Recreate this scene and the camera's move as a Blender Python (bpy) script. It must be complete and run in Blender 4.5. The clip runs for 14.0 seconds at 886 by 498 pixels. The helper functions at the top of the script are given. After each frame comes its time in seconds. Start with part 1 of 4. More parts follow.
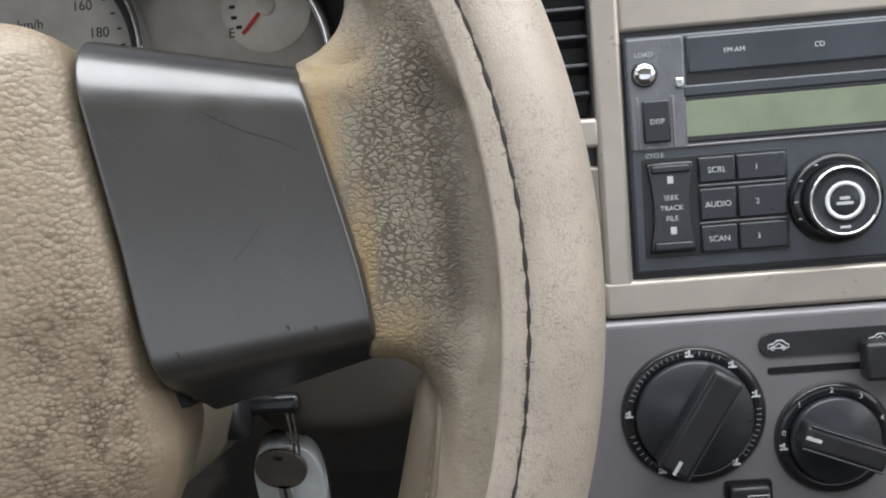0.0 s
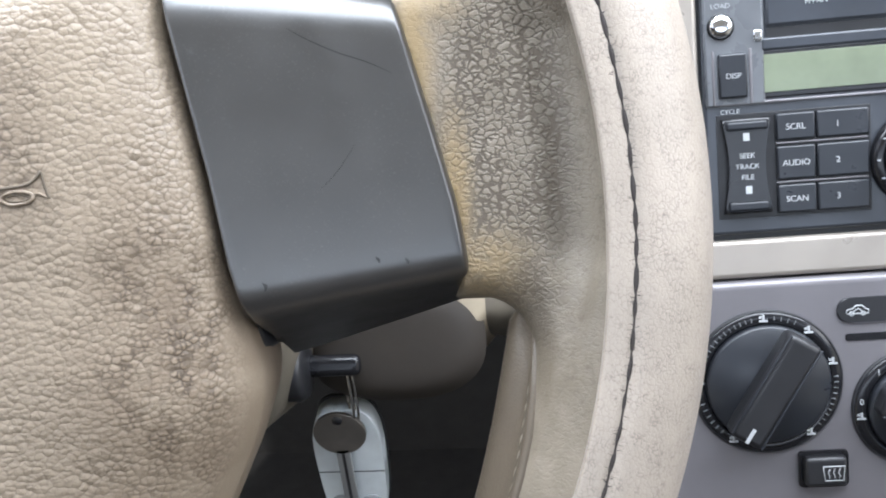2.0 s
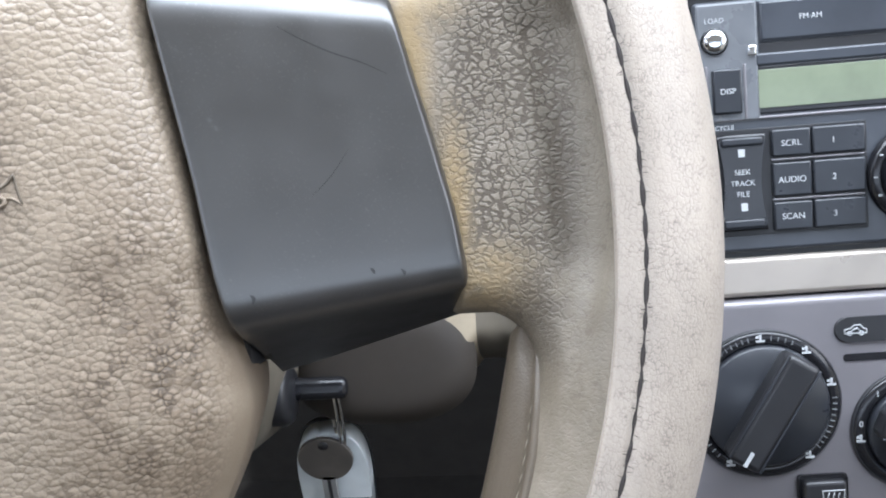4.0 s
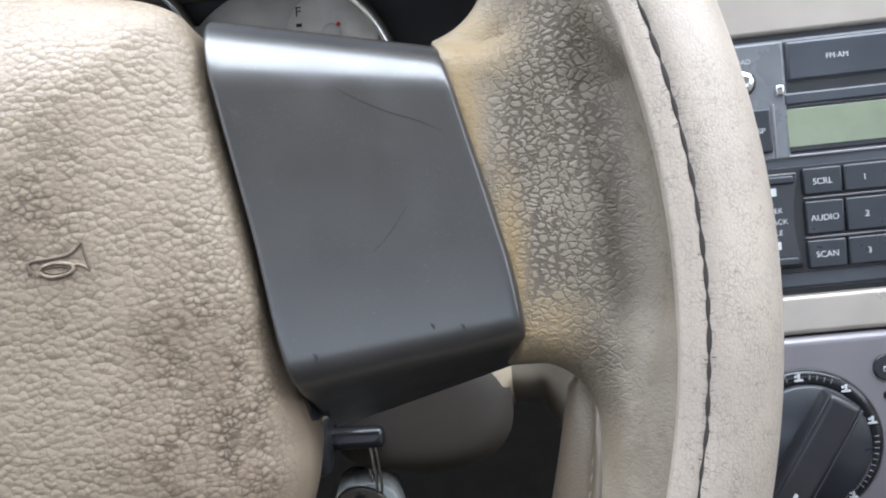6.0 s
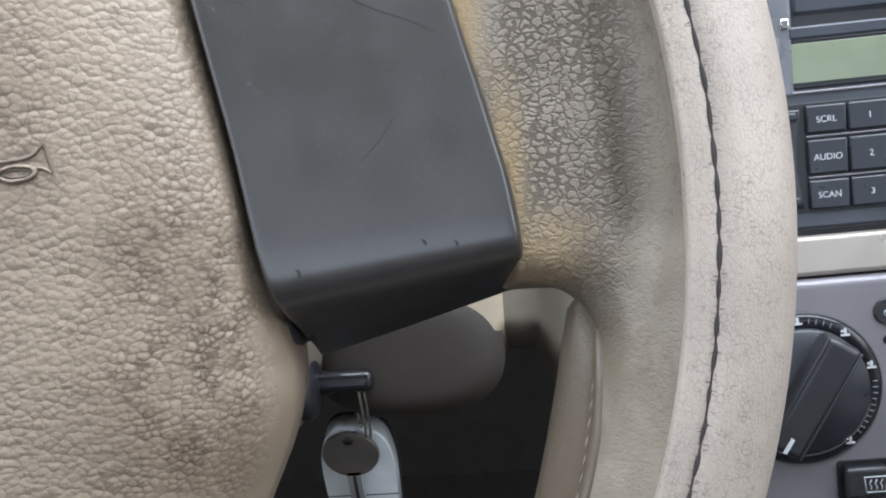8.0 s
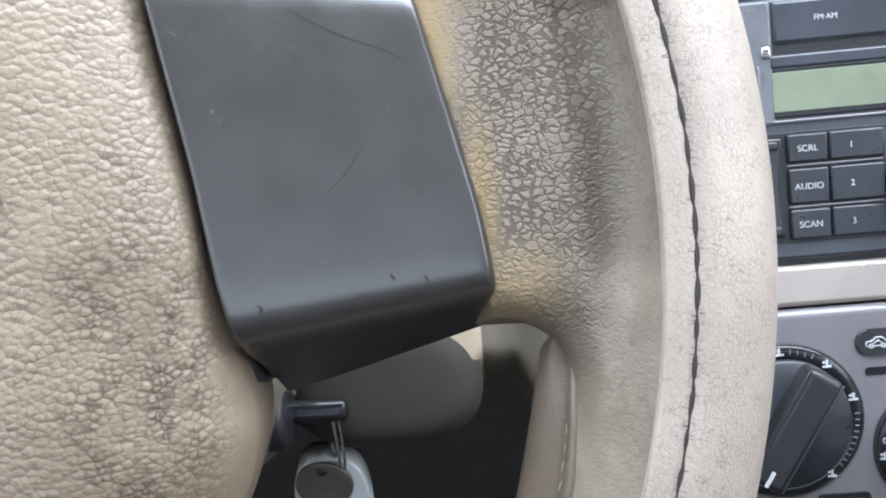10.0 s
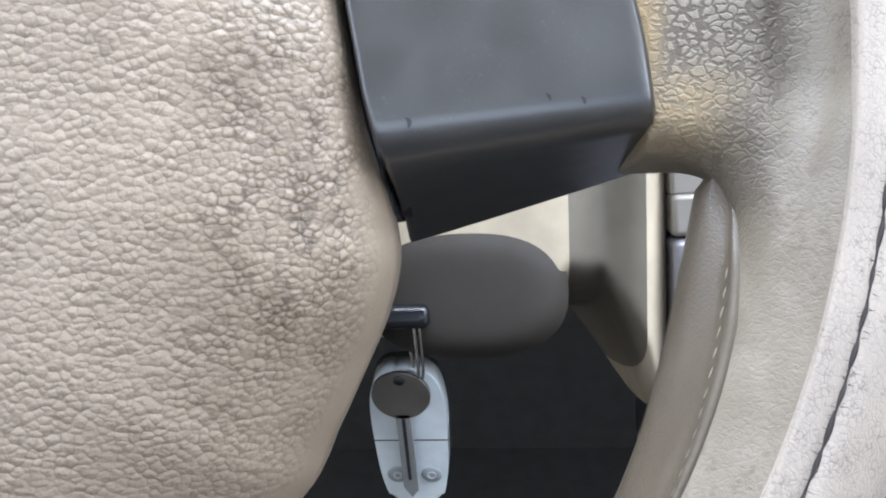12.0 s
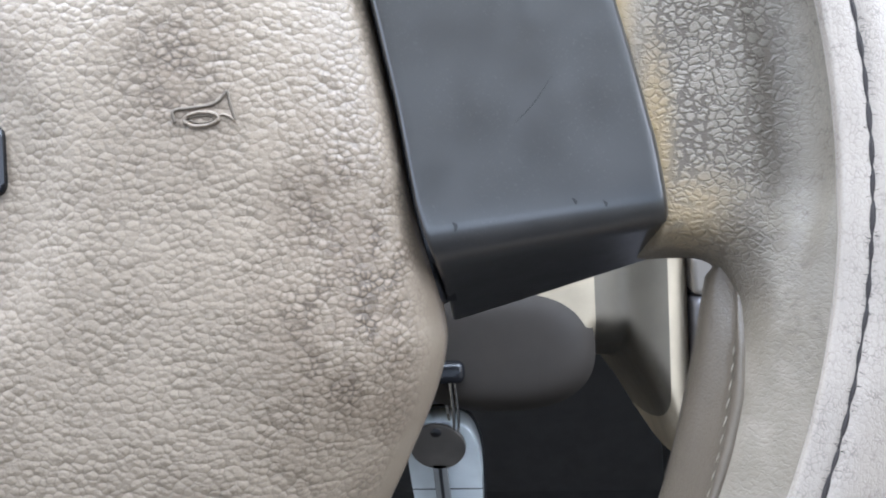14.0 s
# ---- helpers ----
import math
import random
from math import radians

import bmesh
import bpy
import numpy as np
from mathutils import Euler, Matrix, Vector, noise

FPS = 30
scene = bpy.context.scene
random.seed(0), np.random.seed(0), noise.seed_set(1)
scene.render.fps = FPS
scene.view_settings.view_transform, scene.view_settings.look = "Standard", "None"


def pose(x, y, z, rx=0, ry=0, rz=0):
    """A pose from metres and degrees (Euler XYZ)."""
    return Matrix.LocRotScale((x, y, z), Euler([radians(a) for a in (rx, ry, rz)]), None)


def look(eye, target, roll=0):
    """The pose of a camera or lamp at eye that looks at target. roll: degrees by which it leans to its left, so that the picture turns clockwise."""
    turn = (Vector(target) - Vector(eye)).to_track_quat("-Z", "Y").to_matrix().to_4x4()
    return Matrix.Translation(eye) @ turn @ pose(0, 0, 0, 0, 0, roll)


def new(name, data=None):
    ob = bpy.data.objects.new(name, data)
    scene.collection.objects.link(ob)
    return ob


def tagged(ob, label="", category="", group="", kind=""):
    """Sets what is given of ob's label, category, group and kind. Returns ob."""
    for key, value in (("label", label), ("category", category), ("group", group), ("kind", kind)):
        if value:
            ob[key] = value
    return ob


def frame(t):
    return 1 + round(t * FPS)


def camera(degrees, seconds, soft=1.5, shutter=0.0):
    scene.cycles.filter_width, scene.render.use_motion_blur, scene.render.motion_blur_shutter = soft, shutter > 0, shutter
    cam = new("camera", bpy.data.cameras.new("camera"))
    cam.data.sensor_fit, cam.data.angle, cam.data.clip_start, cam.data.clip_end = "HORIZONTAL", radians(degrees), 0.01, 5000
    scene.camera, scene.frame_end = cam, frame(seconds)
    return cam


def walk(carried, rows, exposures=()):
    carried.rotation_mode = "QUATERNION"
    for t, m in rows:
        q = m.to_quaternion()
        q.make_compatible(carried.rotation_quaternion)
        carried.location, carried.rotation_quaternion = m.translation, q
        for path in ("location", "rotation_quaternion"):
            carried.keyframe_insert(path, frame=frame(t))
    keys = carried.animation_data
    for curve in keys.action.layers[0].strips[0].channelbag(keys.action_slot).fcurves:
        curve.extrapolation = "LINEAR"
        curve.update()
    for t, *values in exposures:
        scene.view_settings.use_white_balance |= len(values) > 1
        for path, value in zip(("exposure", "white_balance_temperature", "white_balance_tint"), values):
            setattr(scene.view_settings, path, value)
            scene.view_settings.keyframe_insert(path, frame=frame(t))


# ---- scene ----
# Close view of a worn car steering wheel, its spoke cover, the ignition keys and the centre stack.
cam = camera(51.4, 14.0, soft=2.0)
# seconds, eye (x, y, z), yaw to the left, pitch up, roll
ROWS = [
    (0, 0.00396, 0.00159, 0.99852, 3.692, -29.726, -4.960),
    (0.5, -0.00089, -0.00407, 0.99480, 5.899, -30.036, -5.120),
    (1, -0.00298, -0.00379, 0.99047, 6.244, -30.401, -5.197),
    (1.5, -0.01105, -0.00000, 0.98372, 6.338, -30.721, -5.323),
    (2, -0.00983, 0.00392, 0.98464, 6.156, -30.262, -5.832),
    (2.2, -0.00746, 0.00630, 0.98709, 6.015, -29.878, -6.136),
    (4.3, -0.01432, 0.01038, 0.97698, 4.417, -28.538, -5.030),
    (4.5, -0.01125, 0.00876, 0.97989, 4.222, -28.382, -5.099),
    (5, -0.01177, 0.01285, 0.98118, 4.423, -28.221, -5.585),
    (5.5, -0.02391, 0.00762, 0.98255, 6.672, -27.211, -7.363),
    (6, -0.02241, 0.01050, 0.98140, 5.160, -26.249, -6.710),
    (6.5, -0.02356, 0.01042, 0.97997, 4.198, -27.997, -5.549),
    (7, -0.02274, 0.00786, 0.97215, 4.090, -27.817, -3.756),
    (7.5, -0.02566, 0.01927, 0.96636, 1.954, -24.587, -4.012),
    (8, -0.02438, 0.01623, 0.96862, 4.744, -28.641, -6.217),
    (8.5, -0.01767, 0.01659, 0.97022, 4.501, -28.133, -6.204),
    (8.7, -0.01803, 0.01788, 0.97120, 4.312, -27.513, -6.175),
    (10.8, -0.03337, 0.02287, 0.95700, 3.456, -27.478, -4.552),
    (11, -0.03952, 0.01947, 0.95022, 6.060, -28.769, -4.050),
    (11.5, -0.03928, 0.02902, 0.93548, 4.520, -30.264, -3.544),
    (12, -0.04224, 0.02073, 0.94344, 6.329, -29.237, -4.612),
    (12.5, -0.03868, 0.02100, 0.95039, 5.342, -27.737, -4.726),
    (13, -0.03335, 0.01499, 0.96025, 5.343, -27.019, -4.710),
    (13.5, -0.03740, 0.00961, 0.96247, 6.701, -26.952, -5.687),
    (14, -0.04269, 0.00478, 0.96208, 7.861, -26.727, -5.996),
]


def aim(x, y, z, yaw, pitch, roll):
    a, b = radians(yaw), radians(pitch)
    ahead = Vector((-math.sin(a) * math.cos(b), math.cos(a) * math.cos(b), math.sin(b)))
    return look((x, y, z), Vector((x, y, z)) + ahead, roll)


EXPOSURES = [(0.0, -0.88, 6450, 10), (1.0, -0.38, 6120, 10), (2.0, -0.14, 5980, 10), (5.0, -0.15, 5800, 10), (6.5, -0.48, 5950, 10), (7.0, -0.38, 5950, 10), (7.5, -0.71, 5950, 10), (8.0, -0.45, 5900, 10), (8.5, -0.12, 5880, 10), (11.0, -0.11, 5750, 10), (11.5, 0.22, 5720, 10), (12.0, 0.17, 5620, 10), (14.0, -0.03, 5480, 10)]
walk(cam, [(t, aim(x, y, z, yaw, pitch, roll)) for t, x, y, z, yaw, pitch, roll in ROWS], EXPOSURES)

# ---------------------------------------------------------------- light
world = bpy.data.worlds.new("sky")
scene.world = world
world.use_nodes = True
wn = world.node_tree.nodes
sky = wn.new("ShaderNodeTexSky")
sky.sky_type = "NISHITA"
sky.sun_disc = False
sky.sun_elevation, sky.sun_rotation = radians(48), radians(200)
world.node_tree.links.new(sky.outputs[0], wn["Background"].inputs[0])
wn["Background"].inputs[1].default_value = 0.10

sun = new("sun", bpy.data.lights.new("sun", "SUN"))
sun.data.energy, sun.data.angle, sun.data.color = 2.5, radians(0.6), (1.0, 0.95, 0.86)
sun.matrix_world = look((0, 0, 0), (0.25, 0.62, -0.75))


def window_light(name, m, sx, sy, watts, color):
    lamp = new(name, bpy.data.lights.new(name, "AREA"))
    lamp.data.shape, lamp.data.size, lamp.data.size_y = "RECTANGLE", sx, sy
    lamp.data.energy, lamp.data.color = watts, color
    lamp.matrix_world = m
    return lamp


window_light("windscreen_daylight", pose(0.12, 0.24, 1.38, -22), 1.35, 0.54, 31.0, (0.95, 0.98, 1.0))
window_light("driver_window_daylight", look((-0.68, -0.20, 1.25), (0.0, 0.1, 0.9)), 1.0, 0.40, 3.0, (0.97, 0.98, 1.0))
window_light("passenger_window_daylight", look((1.08, 0.0, 1.25), (0.1, 0.3, 0.85)), 1.0, 0.40, 7.0, (1.0, 0.97, 0.93))
window_light("rear_window_daylight", look((0.2, -1.15, 1.30), (0.1, 0.2, 1.0)), 1.6, 0.36, 4.0, (0.95, 0.98, 1.0))

# ---------------------------------------------------------------- frames of reference
MM = 0.001
# wheel: u to the right, v up the wheel's face, w towards the driver; the wheel leans 27 degrees
W = Matrix.Translation((-0.1531, 0.15309, 0.90026)) @ Matrix.Rotation(radians(90 - 27), 4, "X")
# centre stack: lower left corner of the radio's face
D = W @ Matrix.Translation((0.2145, -0.0149, -0.2033)) @ Matrix.Rotation(radians(1.3), 4, "Z") @ Matrix.Rotation(radians(5.1), 4, "X")

# ---------------------------------------------------------------- materials
def material(name, color, rough=0.5, metal=0.0):
    m = bpy.data.materials.new(name)
    m.use_nodes = True
    b = m.node_tree.nodes["Principled BSDF"]
    b.inputs["Base Color"].default_value = (*color, 1)
    b.inputs["Roughness"].default_value = rough
    b.inputs["Metallic"].default_value = metal
    return m


class Nodes:
    """Short hand for building a node tree."""

    def __init__(self, m):
        self.t = m.node_tree
        self.b = self.t.nodes["Principled BSDF"]
        self.co = self.add("ShaderNodeTexCoord").outputs["Object"]

    def add(self, kind, operation="", data_type="", interpolation_type="", feature=""):
        n = self.t.nodes.new(kind)
        if operation:
            n.operation = operation
        if data_type:
            n.data_type = data_type
        if interpolation_type:
            n.interpolation_type = interpolation_type
        if feature:
            n.feature = feature
        return n

    def link(self, a, b):
        self.t.links.new(a, b)

    def put(self, socket, value):
        if isinstance(value, (int, float)):
            socket.default_value = value
        elif isinstance(value, tuple):
            socket.default_value = (*value, 1) if len(value) == 3 else value
        else:
            self.link(value, socket)

    def noise(self, scale, detail=3.0, rough=0.55, co=None, distortion=0.0):
        n = self.add("ShaderNodeTexNoise")
        self.link(co or self.co, n.inputs["Vector"])
        n.inputs["Scale"].default_value, n.inputs["Detail"].default_value = scale, detail
        n.inputs["Roughness"].default_value, n.inputs["Distortion"].default_value = rough, distortion
        return n.outputs["Fac"]

    def bent(self, scale, amount, stretch=(1, 1, 1)):
        """The object's coordinates, bent by noise."""
        n = self.add("ShaderNodeTexNoise")
        self.link(self.co, n.inputs["Vector"])
        n.inputs["Scale"].default_value = scale
        mid = self.add("ShaderNodeVectorMath", operation="SUBTRACT")
        self.link(n.outputs["Color"], mid.inputs[0])
        mid.inputs[1].default_value = (0.5, 0.5, 0.5)
        s = self.add("ShaderNodeVectorMath", operation="SCALE")
        self.link(mid.outputs[0], s.inputs[0])
        s.inputs["Scale"].default_value = amount
        a = self.add("ShaderNodeVectorMath", operation="ADD")
        self.link(s.outputs[0], a.inputs[0])
        self.link(self.co, a.inputs[1])
        k = self.add("ShaderNodeVectorMath", operation="MULTIPLY")
        self.link(a.outputs[0], k.inputs[0])
        k.inputs[1].default_value = stretch
        return k.outputs[0]

    def voronoi(self, scale, feature="F1", co=None, smooth=0.4):
        n = self.add("ShaderNodeTexVoronoi", feature=feature)
        self.link(co or self.co, n.inputs["Vector"])
        n.inputs["Scale"].default_value = scale
        if feature == "SMOOTH_F1":
            n.inputs["Smoothness"].default_value = smooth
        return n.outputs["Distance"]

    def ramp(self, fac, lo, hi, a=0.0, b=1.0):
        n = self.add("ShaderNodeMapRange", interpolation_type="SMOOTHSTEP")
        self.link(fac, n.inputs["Value"])
        for i, v in ((1, lo), (2, hi), (3, a), (4, b)):
            n.inputs[i].default_value = v
        return n.outputs["Result"]

    def math(self, op, a, b=0.0):
        n = self.add("ShaderNodeMath", operation=op)
        self.put(n.inputs[0], a)
        self.put(n.inputs[1], b)
        return n.outputs[0]

    def mix(self, fac, a, b):
        n = self.add("ShaderNodeMix", data_type="RGBA")
        self.put(n.inputs[0], fac)
        self.put(n.inputs[6], a)
        self.put(n.inputs[7], b)
        return n.outputs[2]

    def spot(self, centre, radius, soft, stretch=(1, 1, 1)):
        """A soft round patch about a place on the thing."""
        s = self.add("ShaderNodeVectorMath", operation="SUBTRACT")
        self.link(self.co, s.inputs[0])
        s.inputs[1].default_value = centre
        k = self.add("ShaderNodeVectorMath", operation="MULTIPLY")
        self.link(s.outputs[0], k.inputs[0])
        k.inputs[1].default_value = stretch
        d = self.add("ShaderNodeVectorMath", operation="LENGTH")
        self.link(k.outputs[0], d.inputs[0])
        return self.ramp(d.outputs["Value"], radius - soft, radius + soft, 1.0, 0.0)

    def bump(self, height, strength, distance, after=None):
        n = self.add("ShaderNodeBump")
        n.inputs["Strength"].default_value, n.inputs["Distance"].default_value = strength, distance
        self.link(height, n.inputs["Height"])
        if after:
            self.link(after, n.inputs["Normal"])
        self.link(n.outputs[0], self.b.inputs["Normal"])
        return n.outputs[0]

    def color(self, c):
        self.put(self.b.inputs["Base Color"], c)

    def rough(self, r):
        self.put(self.b.inputs["Roughness"], r)


def pebbled_vinyl():
    """Airbag lid: tan vinyl with a pebble grain, dirty in the creases and rubbed brown in patches."""
    m = material("pebbled_tan_vinyl", (0.4, 0.34, 0.26), 0.5)
    n = Nodes(m)
    co = n.bent(650, 0.0009, (0.95, 1.30, 1.0))
    pebble = n.voronoi(690, "SMOOTH_F1", co, 0.18)
    edge = n.voronoi(690, "DISTANCE_TO_EDGE", co)
    small = n.voronoi(1050, "SMOOTH_F1", n.bent(800, 0.0008, (1.0, 1.2, 1.0)), 0.5)
    wrinkle = n.noise(330, 3, 0.6, n.bent(300, 0.002, (0.45, 1.5, 1.0)))
    deep = n.ramp(n.noise(190, 2), 0.32, 0.62)
    fine = n.noise(2600, 2)
    big = n.noise(45, 3)
    rub = n.math("MAXIMUM", n.spot((0.077, -0.020, 0), 0.015, 0.014, (1.25, 0.55, 0)), n.math("MULTIPLY", n.spot((0.050, 0.021, 0), 0.008, 0.010, (1.2, 0.7, 0)), 0.85))
    dirt = n.math("MULTIPLY", n.ramp(n.noise(120, 4), 0.30, 0.58), rub)
    z0 = n.add("ShaderNodeSeparateXYZ")
    n.link(n.co, z0.inputs[0])
    face = n.ramp(z0.outputs[2], -0.006, 0.003)
    crease = n.math("MULTIPLY", n.ramp(n.math("SUBTRACT", edge, n.math("MULTIPLY", dirt, 0.10)), 0.0, 0.16, 1.0, 0.0), n.math("ADD", 0.35, n.math("MULTIPLY", deep, 0.65)))
    base = n.mix(n.ramp(big, 0.3, 0.7), (0.274, 0.217, 0.156), (0.228, 0.178, 0.126))
    base = n.mix(n.math("MULTIPLY", n.ramp(fine, 0.35, 0.75), 0.25), base, (0.34, 0.29, 0.23))
    col = n.mix(n.math("MULTIPLY", dirt, 0.38), base, (0.150, 0.100, 0.064))
    grime = n.math("MULTIPLY", n.math("MULTIPLY", crease, face), n.math("ADD", 0.34, n.math("MULTIPLY", dirt, 0.58)))
    n.color(n.mix(grime, col, (0.085, 0.062, 0.042)))
    n.rough(n.ramp(fine, 0.2, 0.8, 0.36, 0.54))
    dome = n.math("MULTIPLY", n.math("MULTIPLY", pebble, pebble), -1.7)
    high = n.math("ADD", n.math("MULTIPLY", dome, n.math("ADD", 0.55, n.math("MULTIPLY", deep, 0.45))), n.math("MULTIPLY", wrinkle, 0.35))
    high = n.math("MULTIPLY", n.math("SUBTRACT", high, n.math("MULTIPLY", small, 0.3)), face)
    b1 = n.bump(high, 0.29, 0.0008)
    n.bump(fine, 0.2, 0.0002, b1)
    return m


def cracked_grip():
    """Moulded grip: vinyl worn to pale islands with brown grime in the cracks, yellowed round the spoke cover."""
    m = material("cracked_grip_vinyl", (0.3, 0.26, 0.2), 0.5)
    n = Nodes(m)
    co = n.bent(700, 0.0016, (0.82, 1.22, 1.0))
    edge = n.voronoi(610, "DISTANCE_TO_EDGE", co)
    hair = n.voronoi(520, "DISTANCE_TO_EDGE", n.bent(420, 0.0024, (0.55, 1.7, 1.0)))
    fine = n.noise(1800, 3)
    patch = n.noise(70, 4)
    ragged = n.math("MULTIPLY", n.math("SUBTRACT", n.noise(1500, 3), 0.5), 0.10)
    worn = n.spot((0.1395, 0.022, -0.012), 0.0205, 0.008, (1.65, 0.52, 0.0))
    hem = n.spot((0.152, 0.016, -0.012), 0.0085, 0.006, (1.0, 0.20, 0.0))
    wide = n.math("MULTIPLY", n.math("MULTIPLY", worn, n.ramp(n.noise(110, 3), 0.25, 0.75)), 0.15)
    gap = n.math("ADD", n.math("SUBTRACT", edge, wide), ragged)
    crack = n.ramp(gap, -0.02, 0.10, 1.0, 0.0)
    crack = n.math("MULTIPLY", crack, n.math("MAXIMUM", n.math("MULTIPLY", worn, 0.92), 0.06))
    lines = n.math("MAXIMUM", n.math("MULTIPLY", worn, 0.5), n.math("ADD", 0.10, n.math("MULTIPLY", hem, 0.70)))
    thin = n.math("MULTIPLY", n.ramp(hair, 0.0, 0.06, 1.0, 0.0), n.math("MULTIPLY", n.ramp(n.noise(300, 3), 0.42, 0.58), lines))
    crack = n.math("MAXIMUM", crack, thin)
    ring_side = n.math("MAXIMUM", n.spot((0.1295, 0.006, -0.012), 0.0030, 0.0026, (1.0, 0.20, 0.0)), n.spot((0.1225, 0.036, -0.012), 0.0034, 0.0030, (1.0, 0.20, 0.0)))
    yellow = n.math("MULTIPLY", n.ramp(n.noise(160, 4), 0.15, 0.45), n.math("MAXIMUM", ring_side, n.math("MAXIMUM", n.spot((0.1355, -0.0075, -0.012), 0.0060, 0.0055, (0.8, 1.0, 0.0)), n.math("MULTIPLY", n.spot((0.125, 0.049, -0.012), 0.008, 0.006), 0.8))))
    base = n.mix(n.ramp(patch, 0.3, 0.7), (0.262, 0.222, 0.172), (0.205, 0.172, 0.130))
    base = n.mix(n.math("MULTIPLY", hem, 0.5), base, (0.17, 0.150, 0.120))
    base = n.mix(n.math("MULTIPLY", yellow, 0.9), base, (0.315, 0.225, 0.110))
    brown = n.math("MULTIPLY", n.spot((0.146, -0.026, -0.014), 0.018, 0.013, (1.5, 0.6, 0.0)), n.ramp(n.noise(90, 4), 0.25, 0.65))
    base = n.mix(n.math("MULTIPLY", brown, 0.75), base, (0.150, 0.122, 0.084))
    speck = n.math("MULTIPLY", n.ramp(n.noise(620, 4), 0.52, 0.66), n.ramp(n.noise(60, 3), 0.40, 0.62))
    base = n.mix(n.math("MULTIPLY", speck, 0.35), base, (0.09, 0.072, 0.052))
    # the groove's shade is painted in here, with sooty grime at its foot
    groove_shade_soot = n.math("MULTIPLY", n.math("MAXIMUM", n.spot((0.1490, 0.010, -0.012), 0.0040, 0.0040, (1.0, 0.16, 0.0)), n.spot((0.1475, -0.011, -0.012), 0.007, 0.007, (1.0, 0.55, 0.0))), n.ramp(n.noise(110, 4), 0.28, 0.60))
    base = n.mix(n.math("MULTIPLY", groove_shade_soot, 0.62), base, (0.085, 0.070, 0.055))
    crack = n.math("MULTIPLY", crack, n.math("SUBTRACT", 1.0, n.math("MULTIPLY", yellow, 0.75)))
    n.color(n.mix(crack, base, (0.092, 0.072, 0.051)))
    n.rough(n.ramp(fine, 0.2, 0.8, 0.46, 0.66))
    relief = n.math("MULTIPLY", n.ramp(gap, -0.02, 0.13), n.math("ADD", 0.2, worn))
    b1 = n.bump(n.math("ADD", n.math("ADD", relief, n.math("MULTIPLY", n.ramp(hair, 0.0, 0.15), 0.12)), n.math("MULTIPLY", n.noise(900, 4), 0.5)), 0.45, 0.0004)
    n.bump(fine, 0.18, 0.0002, b1)
    return m


def rim_leather(name, tone, dark):
    """Smooth leather with fine craze lines and rubbed dirt."""
    m = material(name, tone, 0.42)
    n = Nodes(m)
    co = n.bent(900, 0.0013, (1.0, 0.7, 1.0))
    edge = n.voronoi(1150, "DISTANCE_TO_EDGE", co)
    crazed = n.ramp(n.noise(60, 4), 0.28, 0.54)
    crack = n.math("MULTIPLY", n.ramp(edge, 0.01, 0.085, 1.0, 0.0), n.math("ADD", 0.09, n.math("MULTIPLY", n.math("MULTIPLY", crazed, n.ramp(n.noise(260, 3), 0.38, 0.62)), 0.55)))
    fine = n.noise(3000, 2)
    big = n.noise(38, 5)
    base = n.mix(n.ramp(big, 0.3, 0.7), tone, tuple(c * 0.84 for c in tone))
    stain = n.ramp(n.noise(95, 5), 0.60, 0.78)
    base = n.mix(n.math("MULTIPLY", stain, 0.16), base, dark)
    pits = n.math("MULTIPLY", n.ramp(n.noise(800, 3), 0.60, 0.70), n.ramp(n.noise(55, 3), 0.48, 0.62))
    base = n.mix(n.math("MULTIPLY", pits, 0.45), base, dark)
    n.color(n.mix(crack, base, dark))
    n.rough(n.ramp(fine, 0.2, 0.8, 0.29, 0.47))
    b1 = n.bump(n.math("ADD", n.ramp(edge, 0.0, 0.2), n.noise(600, 4)), 0.20, 0.0003)
    n.bump(fine, 0.12, 0.00015, b1)
    return m


def plastic(name, color, rough=0.4, grain=0.25, scale=2500, spread=0.25, metal=0.0, wear=0.5):
    """Moulded plastic with a fine grain and uneven polish."""
    m = material(name, color, rough, metal)
    n = Nodes(m)
    fine, big = n.noise(scale, 2), n.noise(40, 4)
    n.color(n.mix(n.ramp(big, 0.3, 0.7), tuple(c * (1 - spread * 0.5) for c in color), tuple(min(1, c * (1 + spread * 0.5)) for c in color)))
    n.rough(n.ramp(n.noise(90, 5), 0.2, 0.8, max(0.05, rough - 0.07 * wear), rough + 0.1 * wear))
    n.bump(fine, grain, 0.0001)
    return m


